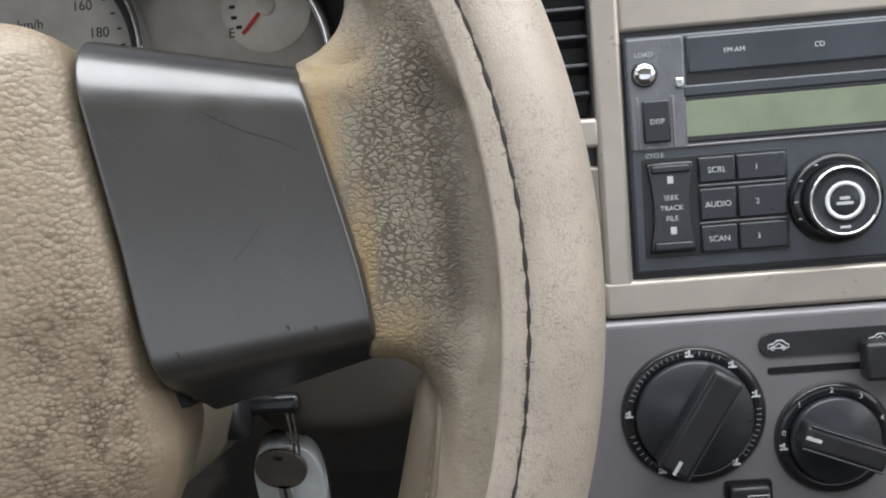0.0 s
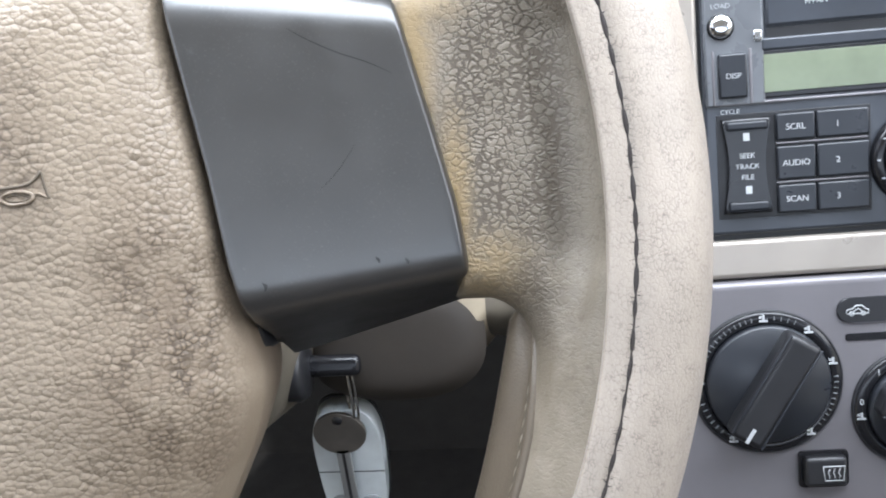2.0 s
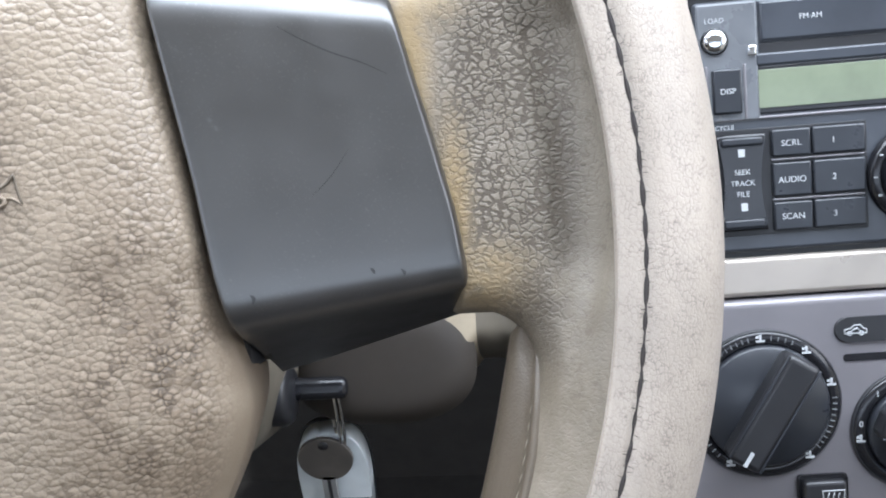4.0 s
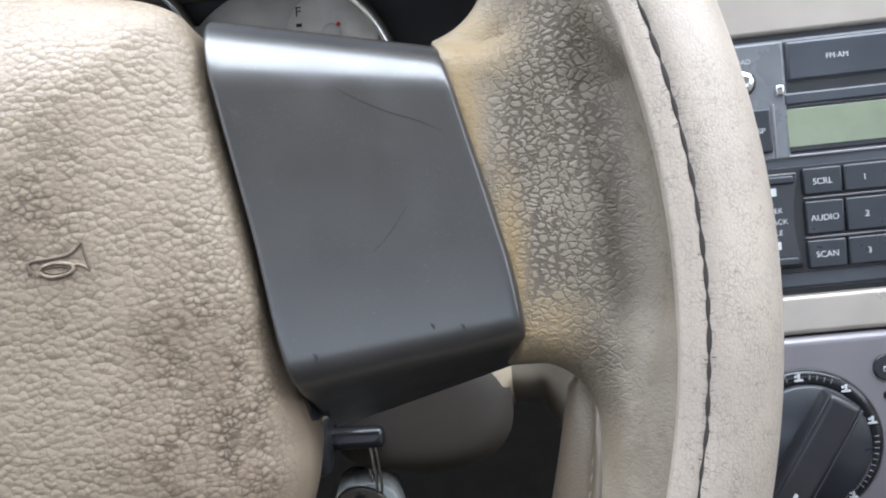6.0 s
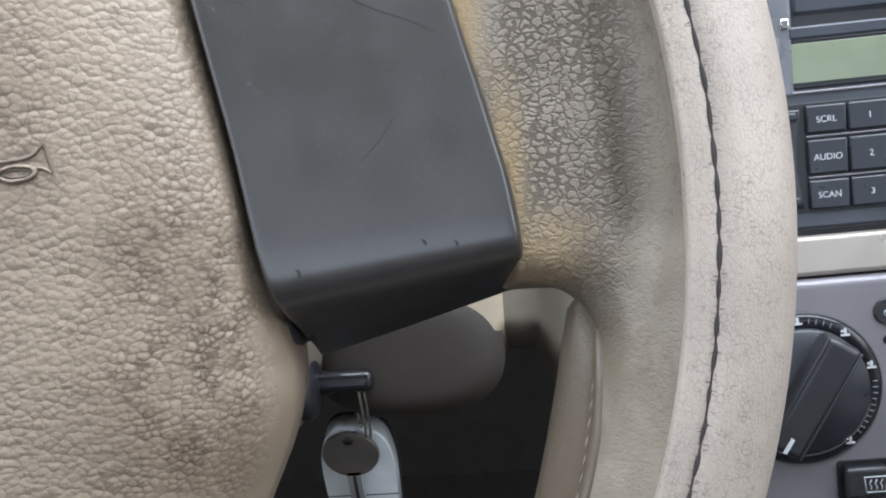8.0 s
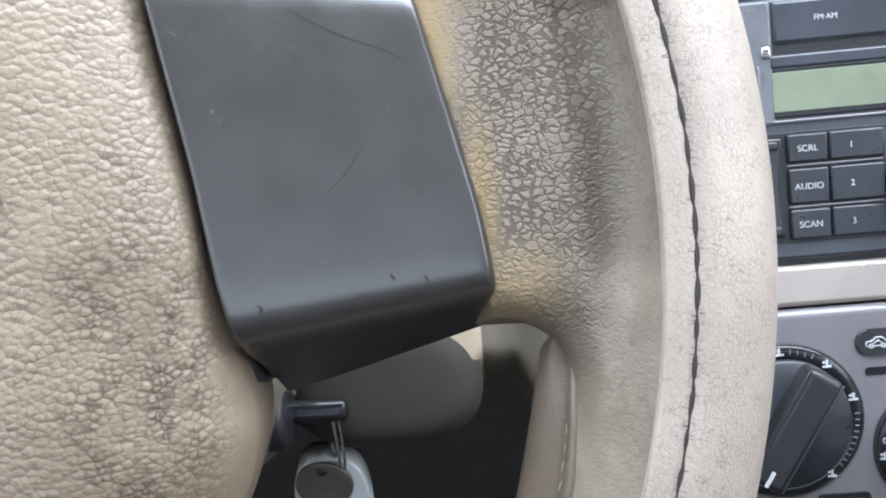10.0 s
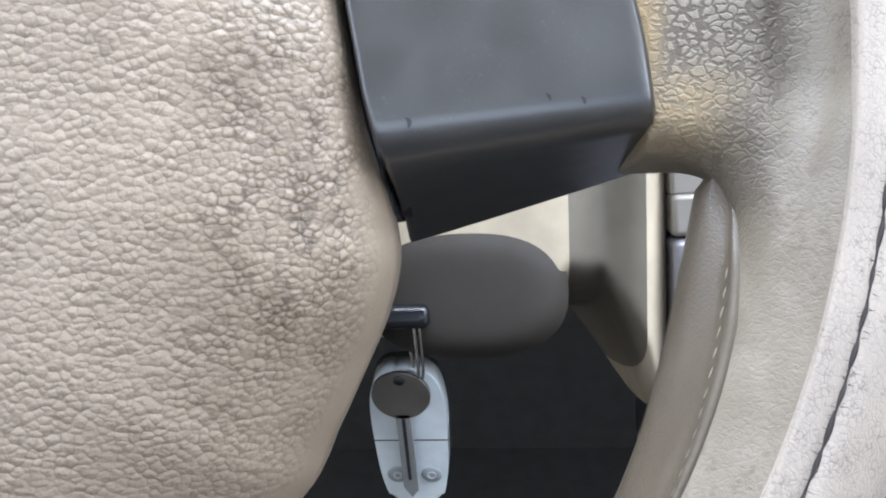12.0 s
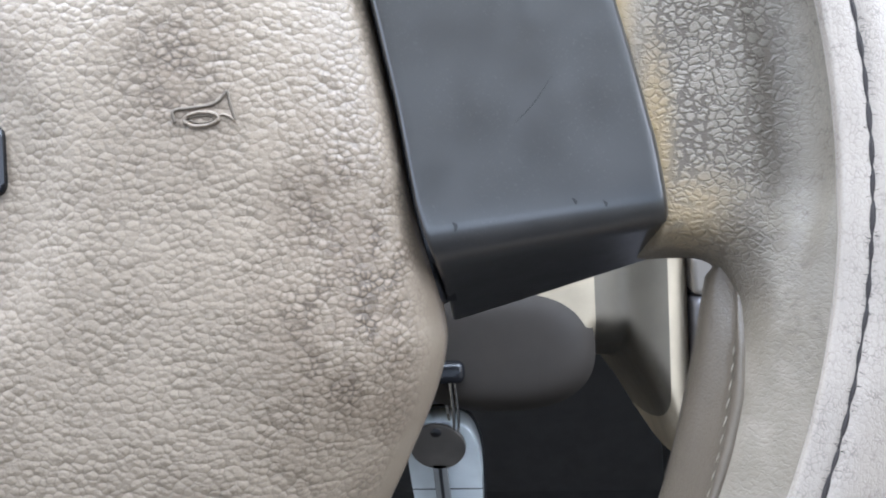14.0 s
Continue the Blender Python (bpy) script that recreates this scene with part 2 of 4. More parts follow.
PAD = pebbled_vinyl()
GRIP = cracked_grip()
LEATHER = rim_leather("light_rim_leather", (0.40, 0.342, 0.286), (0.14, 0.115, 0.10))
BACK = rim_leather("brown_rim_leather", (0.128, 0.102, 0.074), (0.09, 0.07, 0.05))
def satin_cover():
    """Satin grey plastic: a soft sheen, dusty specks and faint rub marks."""
    m = material("satin_grey_plastic", (0.036, 0.035, 0.034), 0.33)
    n = Nodes(m)
    dust = n.math("MULTIPLY", n.ramp(n.noise(2100, 3), 0.56, 0.72), n.ramp(n.noise(70, 3), 0.35, 0.65))
    base = n.mix(n.ramp(n.noise(60, 4), 0.3, 0.7), (0.028, 0.0260, 0.0245), (0.034, 0.0315, 0.0298))
    n.color(n.mix(n.math("MULTIPLY", dust, 0.26), base, (0.12, 0.115, 0.105)))
    rubbed = n.noise(120, 5, 0.6, n.bent(60, 0.004, (1.0, 0.8, 1.0)))
    n.rough(n.ramp(n.math("ADD", rubbed, n.math("MULTIPLY", n.noise(2200, 2), 0.3)), 0.40, 0.90, 0.30, 0.40))
    n.b.inputs["IOR"].default_value = 1.78
    n.b.inputs["Coat Weight"].default_value, n.b.inputs["Coat Roughness"].default_value = 0.7, 0.17
    n.bump(n.noise(3200, 2), 0.03, 0.0001)
    return m


COVER = satin_cover()
BLACK = plastic("black_plastic", (0.018, 0.018, 0.02), 0.35, 0.2)
GLOSS = plastic("gloss_black_plastic", (0.012, 0.012, 0.014), 0.16, 0.05)
BEIGE = plastic("beige_dash_plastic", (0.60, 0.54, 0.43), 0.55, 0.35, 1800)
BROWN = plastic("brown_dash_plastic", (0.10, 0.085, 0.068), 0.55, 0.35, 1800)
CARPET = plastic("black_carpet", (0.030, 0.028, 0.027), 0.9, 0.8, 900)
SILVER = plastic("silver_beige_trim", (0.38, 0.34, 0.30), 0.30, 0.08, 4000, 0.1, 0.35)
GREYTRIM = plastic("grey_metallic_trim", (0.175, 0.165, 0.175), 0.34, 0.08, 4000, 0.1, 0.3)
TRIM_END = plastic("taupe_silver_trim", (0.21, 0.185, 0.16), 0.36, 0.08, 4000, 0.1, 0.3)
RADIO = plastic("charcoal_radio_plastic", (0.042, 0.046, 0.055), 0.22, 0.1)
BUTTON = plastic("charcoal_button_plastic", (0.020, 0.022, 0.027), 0.30, 0.2)
CHROME = plastic("worn_chrome", (0.75, 0.75, 0.76), 0.14, 0.03, 3000, 0.1, 1.0)
STEEL = plastic("key_steel", (0.6, 0.58, 0.55), 0.25, 0.08, 3000, 0.2, 1.0)
PRINT = plastic("white_print", (0.42, 0.43, 0.44), 0.6, 0.05)
LCD = plastic("green_lcd_glass", (0.165, 0.19, 0.13), 0.15, 0.02)
THREAD = plastic("dark_brown_thread", (0.028, 0.022, 0.02), 0.7, 0.6)
PALE = plastic("pale_thread", (0.33, 0.29, 0.23), 0.7, 0.6)
FOB = plastic("pale_grey_fob_plastic", (0.62, 0.66, 0.68), 0.32, 0.1)
DIAL = plastic("grey_dial_face", (0.68, 0.665, 0.65), 0.5, 0.1)
RED = plastic("red_needle", (0.60, 0.05, 0.035), 0.4, 0.05)
ROOF = plastic("headliner_fabric", (0.5, 0.47, 0.42), 0.9, 0.5, 900)

# ---------------------------------------------------------------- mesh helpers
def link(name, mesh, mat, parent=None, label="", smooth=True):
    ob = new(name, mesh)
    mesh.materials.append(mat)
    if smooth:
        mesh.polygons.foreach_set("use_smooth", [True] * len(mesh.polygons))
    if parent:
        ob.parent = parent
    if label:
        tagged(ob, label)
    return ob


def part(name, bm, mat, parent=None, label="", smooth=True):
    mesh = bpy.data.meshes.new(name)
    bm.normal_update()
    marked = any(f.smooth for f in bm.faces)
    bm.to_mesh(mesh)
    bm.free()
    return link(name, mesh, mat, parent, label, smooth and not marked)


def soft_edges(ob, degrees=35):
    """Flat faces stay flat: edges steeper than that are sharp."""
    ob.data.set_sharp_from_angle(angle=radians(degrees))
    return ob


def sheet(name, grid, mat, parent=None, label="", closed_i=False, closed_j=False, flip=False):
    """A mesh from an array of places, rows by columns."""
    g = np.asarray(grid, float)
    ni, nj = g.shape[:2]
    faces = []
    for i in range(ni if closed_i else ni - 1):
        for j in range(nj if closed_j else nj - 1):
            a, b = i * nj + j, i * nj + (j + 1) % nj
            c, d = ((i + 1) % ni) * nj + (j + 1) % nj, ((i + 1) % ni) * nj + j
            faces.append((d, c, b, a) if flip else (a, b, c, d))
    mesh = bpy.data.meshes.new(name)
    mesh.from_pydata(g.reshape(-1, 3).tolist(), [], faces)
    return link(name, mesh, mat, parent, label)


def flats(bm):
    """Marks rounded faces smooth and leaves those square to an axis flat."""
    bm.normal_update()
    for f in bm.faces:
        f.smooth = max(abs(c) for c in f.normal) < 0.9995
    return bm


def rbox(x0, x1, y0, y1, z0, z1, r=0.6, segments=2):
    """A box with rounded edges, in millimetres."""
    bm = bmesh.new()
    bmesh.ops.create_cube(bm, size=1)
    for v in bm.verts:
        v.co = Vector(((x0 + x1) / 2 + v.co.x * (x1 - x0), (y0 + y1) / 2 + v.co.y * (y1 - y0), (z0 + z1) / 2 + v.co.z * (z1 - z0))) * MM
    if r:
        bmesh.ops.bevel(bm, geom=bm.edges[:], offset=r * MM, segments=segments, affect="EDGES", profile=0.5)
    return flats(bm)


def lathe(profile, steps=48, centre=(0, 0, 0), hollow=False):
    """Turns a profile of (radius, height) round the z axis, in millimetres."""
    bm = bmesh.new()
    rings = []
    for r, z in profile:
        rings.append([bm.verts.new(((centre[0] + r * math.cos(2 * math.pi * k / steps)) * MM, (centre[1] + r * math.sin(2 * math.pi * k / steps)) * MM, (centre[2] + z) * MM)) for k in range(steps)])
    for a, b in zip(rings, rings[1:]):
        for k in range(steps):
            bm.faces.new((a[k], a[(k + 1) % steps], b[(k + 1) % steps], b[k]))
    if profile[0][0] > 0.01 and not hollow:
        bm.faces.new(rings[0][::-1])
    if profile[-1][0] > 0.01 and not hollow:
        bm.faces.new(rings[-1])
    return bm


def tube(points, radius, steps=10, closed=False):
    """A round bar along a line of places, in millimetres."""
    bm = bmesh.new()
    pts = [Vector(p) for p in points]
    n = len(pts)
    rings = []
    for i, p in enumerate(pts):
        if closed:
            t = (pts[(i + 1) % n] - pts[i - 1]).normalized()
        else:
            t = (pts[min(i + 1, n - 1)] - pts[max(i - 1, 0)]).normalized()
        side = t.cross(Vector((0.13, 0.21, 0.97))).normalized()
        up = side.cross(t)
        rings.append([bm.verts.new((p + radius * (math.cos(a) * side + math.sin(a) * up)) * MM) for a in (2 * math.pi * k / steps for k in range(steps))])
    for i in range(n if closed else n - 1):
        a, b = rings[i], rings[(i + 1) % n]
        for k in range(steps):
            bm.faces.new((a[k], a[(k + 1) % steps], b[(k + 1) % steps], b[k]))
    if not closed:
        bm.faces.new(rings[0][::-1])
        bm.faces.new(rings[-1])
    return bm


def slab(outline, z0, z1, r=0.0):
    """A plate of any outline, in millimetres, with its upper edge rounded."""
    bm = bmesh.new()
    low = [bm.verts.new((x * MM, y * MM, z0 * MM)) for x, y in outline]
    top = [bm.verts.new((x * MM, y * MM, z1 * MM)) for x, y in outline]
    n = len(outline)
    for i in range(n):
        bm.faces.new((low[i], low[(i + 1) % n], top[(i + 1) % n], top[i]))
    f = bm.faces.new(top)
    bm.faces.new(low[::-1])
    if r:
        bmesh.ops.bevel(bm, geom=list(f.edges), offset=r * MM, segments=2, affect="EDGES", profile=0.5)
    return flats(bm)


def rounded(x0, x1, y0, y1, r, steps=6):
    """The outline of a rectangle with round corners."""
    out = []
    for cx, cy, a0 in ((x1 - r, y1 - r, 0), (x0 + r, y1 - r, 90), (x0 + r, y0 + r, 180), (x1 - r, y0 + r, 270)):
        out += [(cx + r * math.cos(radians(a0 + 90 * k / steps)), cy + r * math.sin(radians(a0 + 90 * k / steps))) for k in range(steps + 1)]
    return out


def words(text, size, x, y, z, parent, mat=PRINT, align="CENTER", name="lettering"):
    """Raised print in the built-in font; size is the height of capitals in millimetres."""
    c = bpy.data.curves.new(name, "FONT")
    c.body, c.size, c.align_x, c.align_y = text, size * MM / 0.7, align, "CENTER"
    c.extrude = 0.00008
    tmp = bpy.data.objects.new(name, c)
    scene.collection.objects.link(tmp)
    mesh = bpy.data.meshes.new_from_object(tmp.evaluated_get(bpy.context.evaluated_depsgraph_get()))
    bpy.data.objects.remove(tmp)
    ob = link(name, mesh, mat, parent, smooth=False)
    ob.location = (x * MM, y * MM, z * MM)
    return ob


def holder(name, m, label, category, group=""):
    ob = new(name)
    ob.empty_display_size = 0.02
    ob.matrix_world = m
    return tagged(ob, label, category, group)


def smoothmin(a, b, k):
    h = np.clip(0.5 + 0.5 * (b - a) / k, 0, 1)
    return b * (1 - h) + a * h - k * h * (1 - h)


def skin(f, lo, hi, step):
    """Vertices and quads of the surface where the array function f(x, y, z) is nought (surface nets), in millimetres."""
    axes = [np.arange(a, b + step, step) for a, b in zip(lo, hi)]
    x, y, z = np.meshgrid(*axes, indexing="ij")
    d = f(x, y, z)
    inside = d < 0
    cells = tuple(n - 1 for n in d.shape)
    total, count = np.zeros(cells + (3,)), np.zeros(cells)
    corners = [(i, j, k) for i in (0, 1) for j in (0, 1) for k in (0, 1)]

    def at(a, c):
        return a[c[0]:c[0] + cells[0], c[1]:c[1] + cells[1], c[2]:c[2] + cells[2]]

    for c in corners:
        for axis in range(3):
            if c[axis]:
                continue
            e = list(c)
            e[axis] = 1
            d0, d1 = at(d, c), at(d, e)
            cross = (d0 < 0) != (d1 < 0)
            s = np.where(cross, d0 / np.where(cross, d0 - d1, 1), 0)
            for q in range(3):
                total[..., q] += np.where(cross, c[q] + (s if q == axis else 0), 0)
            count += cross
    live = count > 0
    index = -np.ones(cells, int)
    index[live] = np.arange(live.sum())
    base = np.stack(np.nonzero(live), -1)
    verts = (base + total[live] / count[live][:, None]) * step + np.array(lo)
    quads = []
    for axis in range(3):
        p, q = (axis + 1) % 3, (axis + 2) % 3
        sl0, sl1 = [slice(None)] * 3, [slice(None)] * 3
        sl0[axis], sl1[axis] = slice(0, -1), slice(1, None)
        change = inside[tuple(sl0)] != inside[tuple(sl1)]
        first = inside[tuple(sl0)]
        for idx in np.argwhere(change):
            if idx[p] == 0 or idx[q] == 0 or idx[p] >= cells[p] or idx[q] >= cells[q] or idx[axis] >= cells[axis]:
                continue
            ids = []
            for dp, dq in ((0, 0), (1, 0), (1, 1), (0, 1)):
                cc = idx.copy()
                cc[p] -= 1 - dp
                cc[q] -= 1 - dq
                ids.append(index[tuple(cc)])
            if min(ids) >= 0:
                quads.append(ids if first[tuple(idx)] else ids[::-1])
    return verts, quads


def catmull(points, per=8):
    """A smooth open line through places."""
    p = [np.array(q, float) for q in points]
    p = [2 * p[0] - p[1]] + p + [2 * p[-1] - p[-2]]
    out = []
    for a, b, c, d in zip(p, p[1:], p[2:], p[3:]):
        for k in range(per):
            t = k / per
            out.append(0.5 * (2 * b + (c - a) * t + (2 * a - 5 * b + 4 * c - d) * t * t + (3 * b - a - 3 * c + d) * t ** 3))
    out.append(p[-2])
    return np.array(out)


# ================================================================ the steering wheel
wheel = holder("steering_wheel", W, "worn tan leather steering wheel with a grey spoke cover", "steering wheel")
RC, WC, RT = 162.6, -17.2, 17.3   # rim: middle radius, depth, thickness


def ring(phi, alpha, r=RT):
    """A place on the rim: phi round its section (0 outwards, 90 to the driver), alpha round the wheel."""
    rad = RC + r * math.cos(radians(phi))
    return (rad * math.cos(radians(alpha)) * MM, rad * math.sin(radians(alpha)) * MM, (WC + r * math.sin(radians(phi))) * MM)


def band_radius(phi):
    """The band thins at its inner hem and dips at the seam."""
    seam = 0.55 * math.exp(-(((phi - 88.5) / 2.6) ** 2))
    puff = 0.35 * math.exp(-(((phi - 100) / 5) ** 2)) + 0.25 * math.exp(-(((phi - 78) / 6) ** 2))
    bead = 0.55 * math.exp(-(((phi - 103.8) / 1.8) ** 2))
    hem = 1.5 * max(0.0, (phi - 104.5) / 3.5) ** 2
    return RT - seam + puff + bead - hem


phis = [108, 107, 106, 105, 104, 102, 100, 97, 95, 93, 91.5, 90, 88.5, 87, 85.5, 84, 82, 79, 75, 70, 64, 57, 49, 40, 30, 20, 10, 0, -12, -25, -40]
alphas = np.concatenate([np.arange(-60, 60, 0.8), np.arange(60, 300, 3.0)])
sheet("rim_cover", [[ring(p, a, band_radius(p)) for p in phis] for a in alphas], LEATHER, wheel, "pale crazed leather rim cover with an open seam", closed_i=True)


def hem_edge(alpha):
    """Where the back's leather ends on the inner side of the rim, round its section."""
    return float(np.interp(alpha, [-62, -46, -25, -20, -16, -12.5, -10, -8.5], [169, 141.5, 144, 146.4, 150, 159, 170, 176])) - 360


def hem_seam(alpha):
    return float(np.interp(alpha, [-62, -46, -27, -22.6, -18.3, -13.2, -10.5, -8.5], [172, 145, 148, 152, 158, 167, 176, 181])) - 360


def back_radius(phi, alpha):
    swell = 5.6 * math.exp(-(((alpha + 13) / 17.0) ** 2)) * math.exp(-(((phi + 162) / 30.0) ** 2))
    return RT - 0.15 + swell * min(1.0, max(0.0, (phi + 193.0) / 13.0))


def back_row(alpha):
    """The back's section: a padded roll, a valley at the pale stitches, then a flat hem on the grip."""
    row = [ring(p, alpha, back_radius(p, alpha)) for p in (-40, -55, -70, -85, -100, -115, -130, -145, -158)]
    s, e = hem_seam(alpha), hem_edge(alpha)
    for k in range(1, 9):
        p = -158 + (s + 158) * k / 8
        plump = 1.1 * math.sin(math.pi * k / 8) ** 0.6 if -60 < alpha < -8 else 0.0
        row.append(ring(p, alpha, max(back_radius(p, alpha), RT - 0.1) + plump))
    row.append(ring(s + (e - s) * 0.25, alpha, RT + 0.30))
    row.append(ring(s + (e - s) * 0.60, alpha, RT + 0.42))
    row.append(ring(s + (e - s) * 0.90, alpha, RT + 0.25))
    row.append(ring(e, alpha, RT - 0.15))
    row.append(ring(e - 0.4, alpha, RT - 1.4))
    return row


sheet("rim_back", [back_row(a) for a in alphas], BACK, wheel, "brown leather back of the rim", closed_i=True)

def cover_left(v):
    return np.interp(v, [-30, -24, -14.7, -4.3, 13.8, 32.7, 51.2, 58], [87.4, 88.7, 89.2, 86.8, 84.2, 80.6, 77.2, 75.8])


def cover_right(v):
    return np.interp(v, [-30, -8.4, -2, 5.9, 20.2, 34.3, 47.6, 58], [131.0, 130.9, 130.3, 129.1, 125.6, 122.0, 118.8, 116.2])


# moulded grip: the inner side of the rim and the arm of the spoke
def grip_shape(u, v, w):
    rad = np.sqrt(u * u + v * v)
    rim = np.sqrt((rad - RC) ** 2 + (w - WC) ** 2) - (RT - 0.55)
    low = -13.2 - 0.16 * np.clip(-w - 15, 0, 30)
    high = 49.5 - 0.05 * (u - 118)
    front = -12.2 + 0.30 * np.clip(131 - u, 0, 60) - 0.6
    qv = np.abs(v - (low + high) / 2) - (high - low) / 2 + 6
    qw = np.abs(w - (front - 38) / 2) - (front + 38) / 2 + 6
    arm = np.sqrt(np.clip(qv, 0, None) ** 2 + np.clip(qw, 0, None) ** 2) + np.minimum(np.maximum(qv, qw), 0) - 6
    arm = np.maximum(arm, 112 - u)
    near, wide = [np.maximum(r, np.minimum(rim, arm)) - np.hypot(np.clip(r - rim, 0, None), np.clip(r - arm, 0, None)) for r in (14.0, 27.0)]
    web = -smoothmin(-np.maximum(wide, 40 - v), -(w + 14.0), 5.0)
    body = np.minimum(near, web)
    groove = np.sqrt((rad - 151.0) ** 2 + (w + 3.2) ** 2) - 6.6
    fade = np.clip((v + 30) / 30, 0, 1)
    fade = fade * fade * (3 - 2 * fade) * np.clip((58 - v) / 20, 0, 1)
    groove = groove + (1 - fade) * 7
    body = -smoothmin(-body, groove, 4.0)
    edge = cover_right(v) - 0.6 - 4.8 * np.clip((-12 - w) / 25, 0, 1)
    away = np.clip(np.maximum(-16 - v, v - 56) / 10, 0, 1)
    return np.maximum(np.maximum(body, edge - u), (-40 + 23.5 * away) - w)


verts, quads = skin(grip_shape, (104, -88, -40), (166, 96, 0), 1.0)
mesh = bpy.data.meshes.new("grip")
mesh.from_pydata((verts * MM).tolist(), [], [tuple(int(i) for i in q) for q in quads])
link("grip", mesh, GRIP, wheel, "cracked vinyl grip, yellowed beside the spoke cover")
inner = [107, 115, 124, 134, 145, 157, 170]
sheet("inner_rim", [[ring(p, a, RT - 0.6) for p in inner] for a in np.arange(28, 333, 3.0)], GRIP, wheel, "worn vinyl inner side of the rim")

# dark stitches in the seam, then the pale ones along the hem behind
def lens(length, width, height):
    bm = bmesh.new()
    n = 8
    rows = []
    for i in range(n + 1):
        s = i / n
        h = math.sin(math.pi * s) ** 0.7
        x = (s - 0.5) * length
        rows.append([bm.verts.new((k * width * 0.5 * max(h, 0.12) * MM, x * MM, (height * (1 - abs(k)) * max(h, 0.15)) * MM)) for k in (-1, 0, 1)])
    for a, b in zip(rows, rows[1:]):
        for k in range(2):
            bm.faces.new((a[k], a[k + 1], b[k + 1], b[k]))
    return bm


rng = random.Random(4)
stitch_meshes = []
for length, width in ((5.2, 1.3), (4.0, 0.9), (5.6, 1.6)):
    me = bpy.data.meshes.new("stitch")
    bm = lens(length, width, 0.35)
    bm.to_mesh(me)
    bm.free()
    me.materials.append(THREAD)
    stitch_meshes.append(me)


def on_ring(phi, alpha, r):
    """A pose on the rim: y along it, z away from it."""
    a, p = radians(alpha), radians(phi)
    out = Vector((math.cos(a) * math.cos(p), math.sin(a) * math.cos(p), math.sin(p)))
    along = Vector((-math.sin(a), math.cos(a), 0))
    side = along.cross(out)
    m = Matrix((side, along, out)).transposed().to_4x4()
    m.translation = Vector(ring(phi, alpha, r))
    return m


seam_line = sheet("seam", [[ring(p, a + 0.0, RT - 0.42) for p in (89.1, 88.5, 87.9)] for a in np.arange(-60, 61, 1.0)], THREAD, wheel, "dark seam line")
a = -46.0
while a < 47:
    ob = new("stitch", stitch_meshes[rng.choice((0, 0, 1, 2))])
    ob.parent = wheel
    ob.matrix_local = on_ring(88.5 + rng.uniform(-0.3, 0.3), a, RT - 0.45) @ Matrix.Rotation(radians(rng.uniform(-4, 4)), 4, "Z") @ Matrix.Diagonal((rng.uniform(0.7, 1.15), rng.uniform(0.9, 1.1), 1, 1))
    a += rng.uniform(1.85, 2.2)
fray_mesh = bpy.data.meshes.new("frayed_ends")
fv, ff = [], []
for k in range(260):
    al = rng.uniform(-44, 46)
    side = rng.choice((-1, 1))
    m = on_ring(88.5, al, RT - 0.12)
    length, lean = rng.uniform(0.5, 1.5), rng.uniform(-0.5, 0.5)
    for px, py in ((side * 0.25, -0.07), (side * 0.25, 0.07), (side * (0.25 + length), lean)):
        fv.append(tuple(m @ Vector((px * MM, py * MM, 0.00022 if abs(px) < 0.3 else 0.00008))))
    ff.append((3 * k, 3 * k + 1, 3 * k + 2))
fray_mesh.from_pydata(fv, [], ff)
tagged(link("frayed_ends", fray_mesh, THREAD, wheel, "short dark cracks along the seam"), kind="stuff")
hem_mesh = bpy.data.meshes.new("hem_stitch")
bm = lens(2.3, 0.24, 0.25)
bm.to_mesh(hem_mesh)
bm.free()
hem_mesh.materials.append(PALE)
a = -48.0
while a < -11:
    ob = new("hem_stitch", hem_mesh)
    ob.parent = wheel
    ob.matrix_local = on_ring(hem_seam(a) - 0.8, a, RT + 0.12) @ Matrix.Rotation(radians(-6), 4, "Z")
    a += 1.25

# ---- the spoke cover
def cover_profile(f):
    """From the top's back edge over the front to the underside's back edge, as (v, depth under the front plane)."""
    top = 56.6 - 7.2 * f
    corner_b, low = -13.5 + 4.6 * f, -27.5 + 12.0 * f
    pts = []
    for k in range(5):
        s = k / 5
        pts.append((top + 1.4 - 1.6 * s, -27 + (27 - 12.2 + 3.3 * f) * s))
    rr = 16.0 - 5.2 * f
    start = top - rr
    for k in range(13):
        t = radians(80 - 80 * k / 12)
        pts.append((start + rr * math.sin(t), -rr * (1 - math.cos(t))))
    for k in range(1, 12):
        s = k / 12
        pts.append((start + (corner_b + 5.5 - start) * s, 0.0))
    p0, p1, p2 = np.array((corner_b + 5.5, 0.0)), np.array((corner_b, 0.0)), np.array((corner_b + (low - corner_b) * 0.16, -5.6))
    for k in range(9):
        t = k / 8
        pts.append(tuple((1 - t) ** 2 * p0 + 2 * t * (1 - t) * p1 + t * t * p2))
    for k in range(1, 7):
        s = k / 6
        pts.append((p2[0] + (low - p2[0]) * s, -5.6 + (-29.0 + 5.6) * s))
    return pts


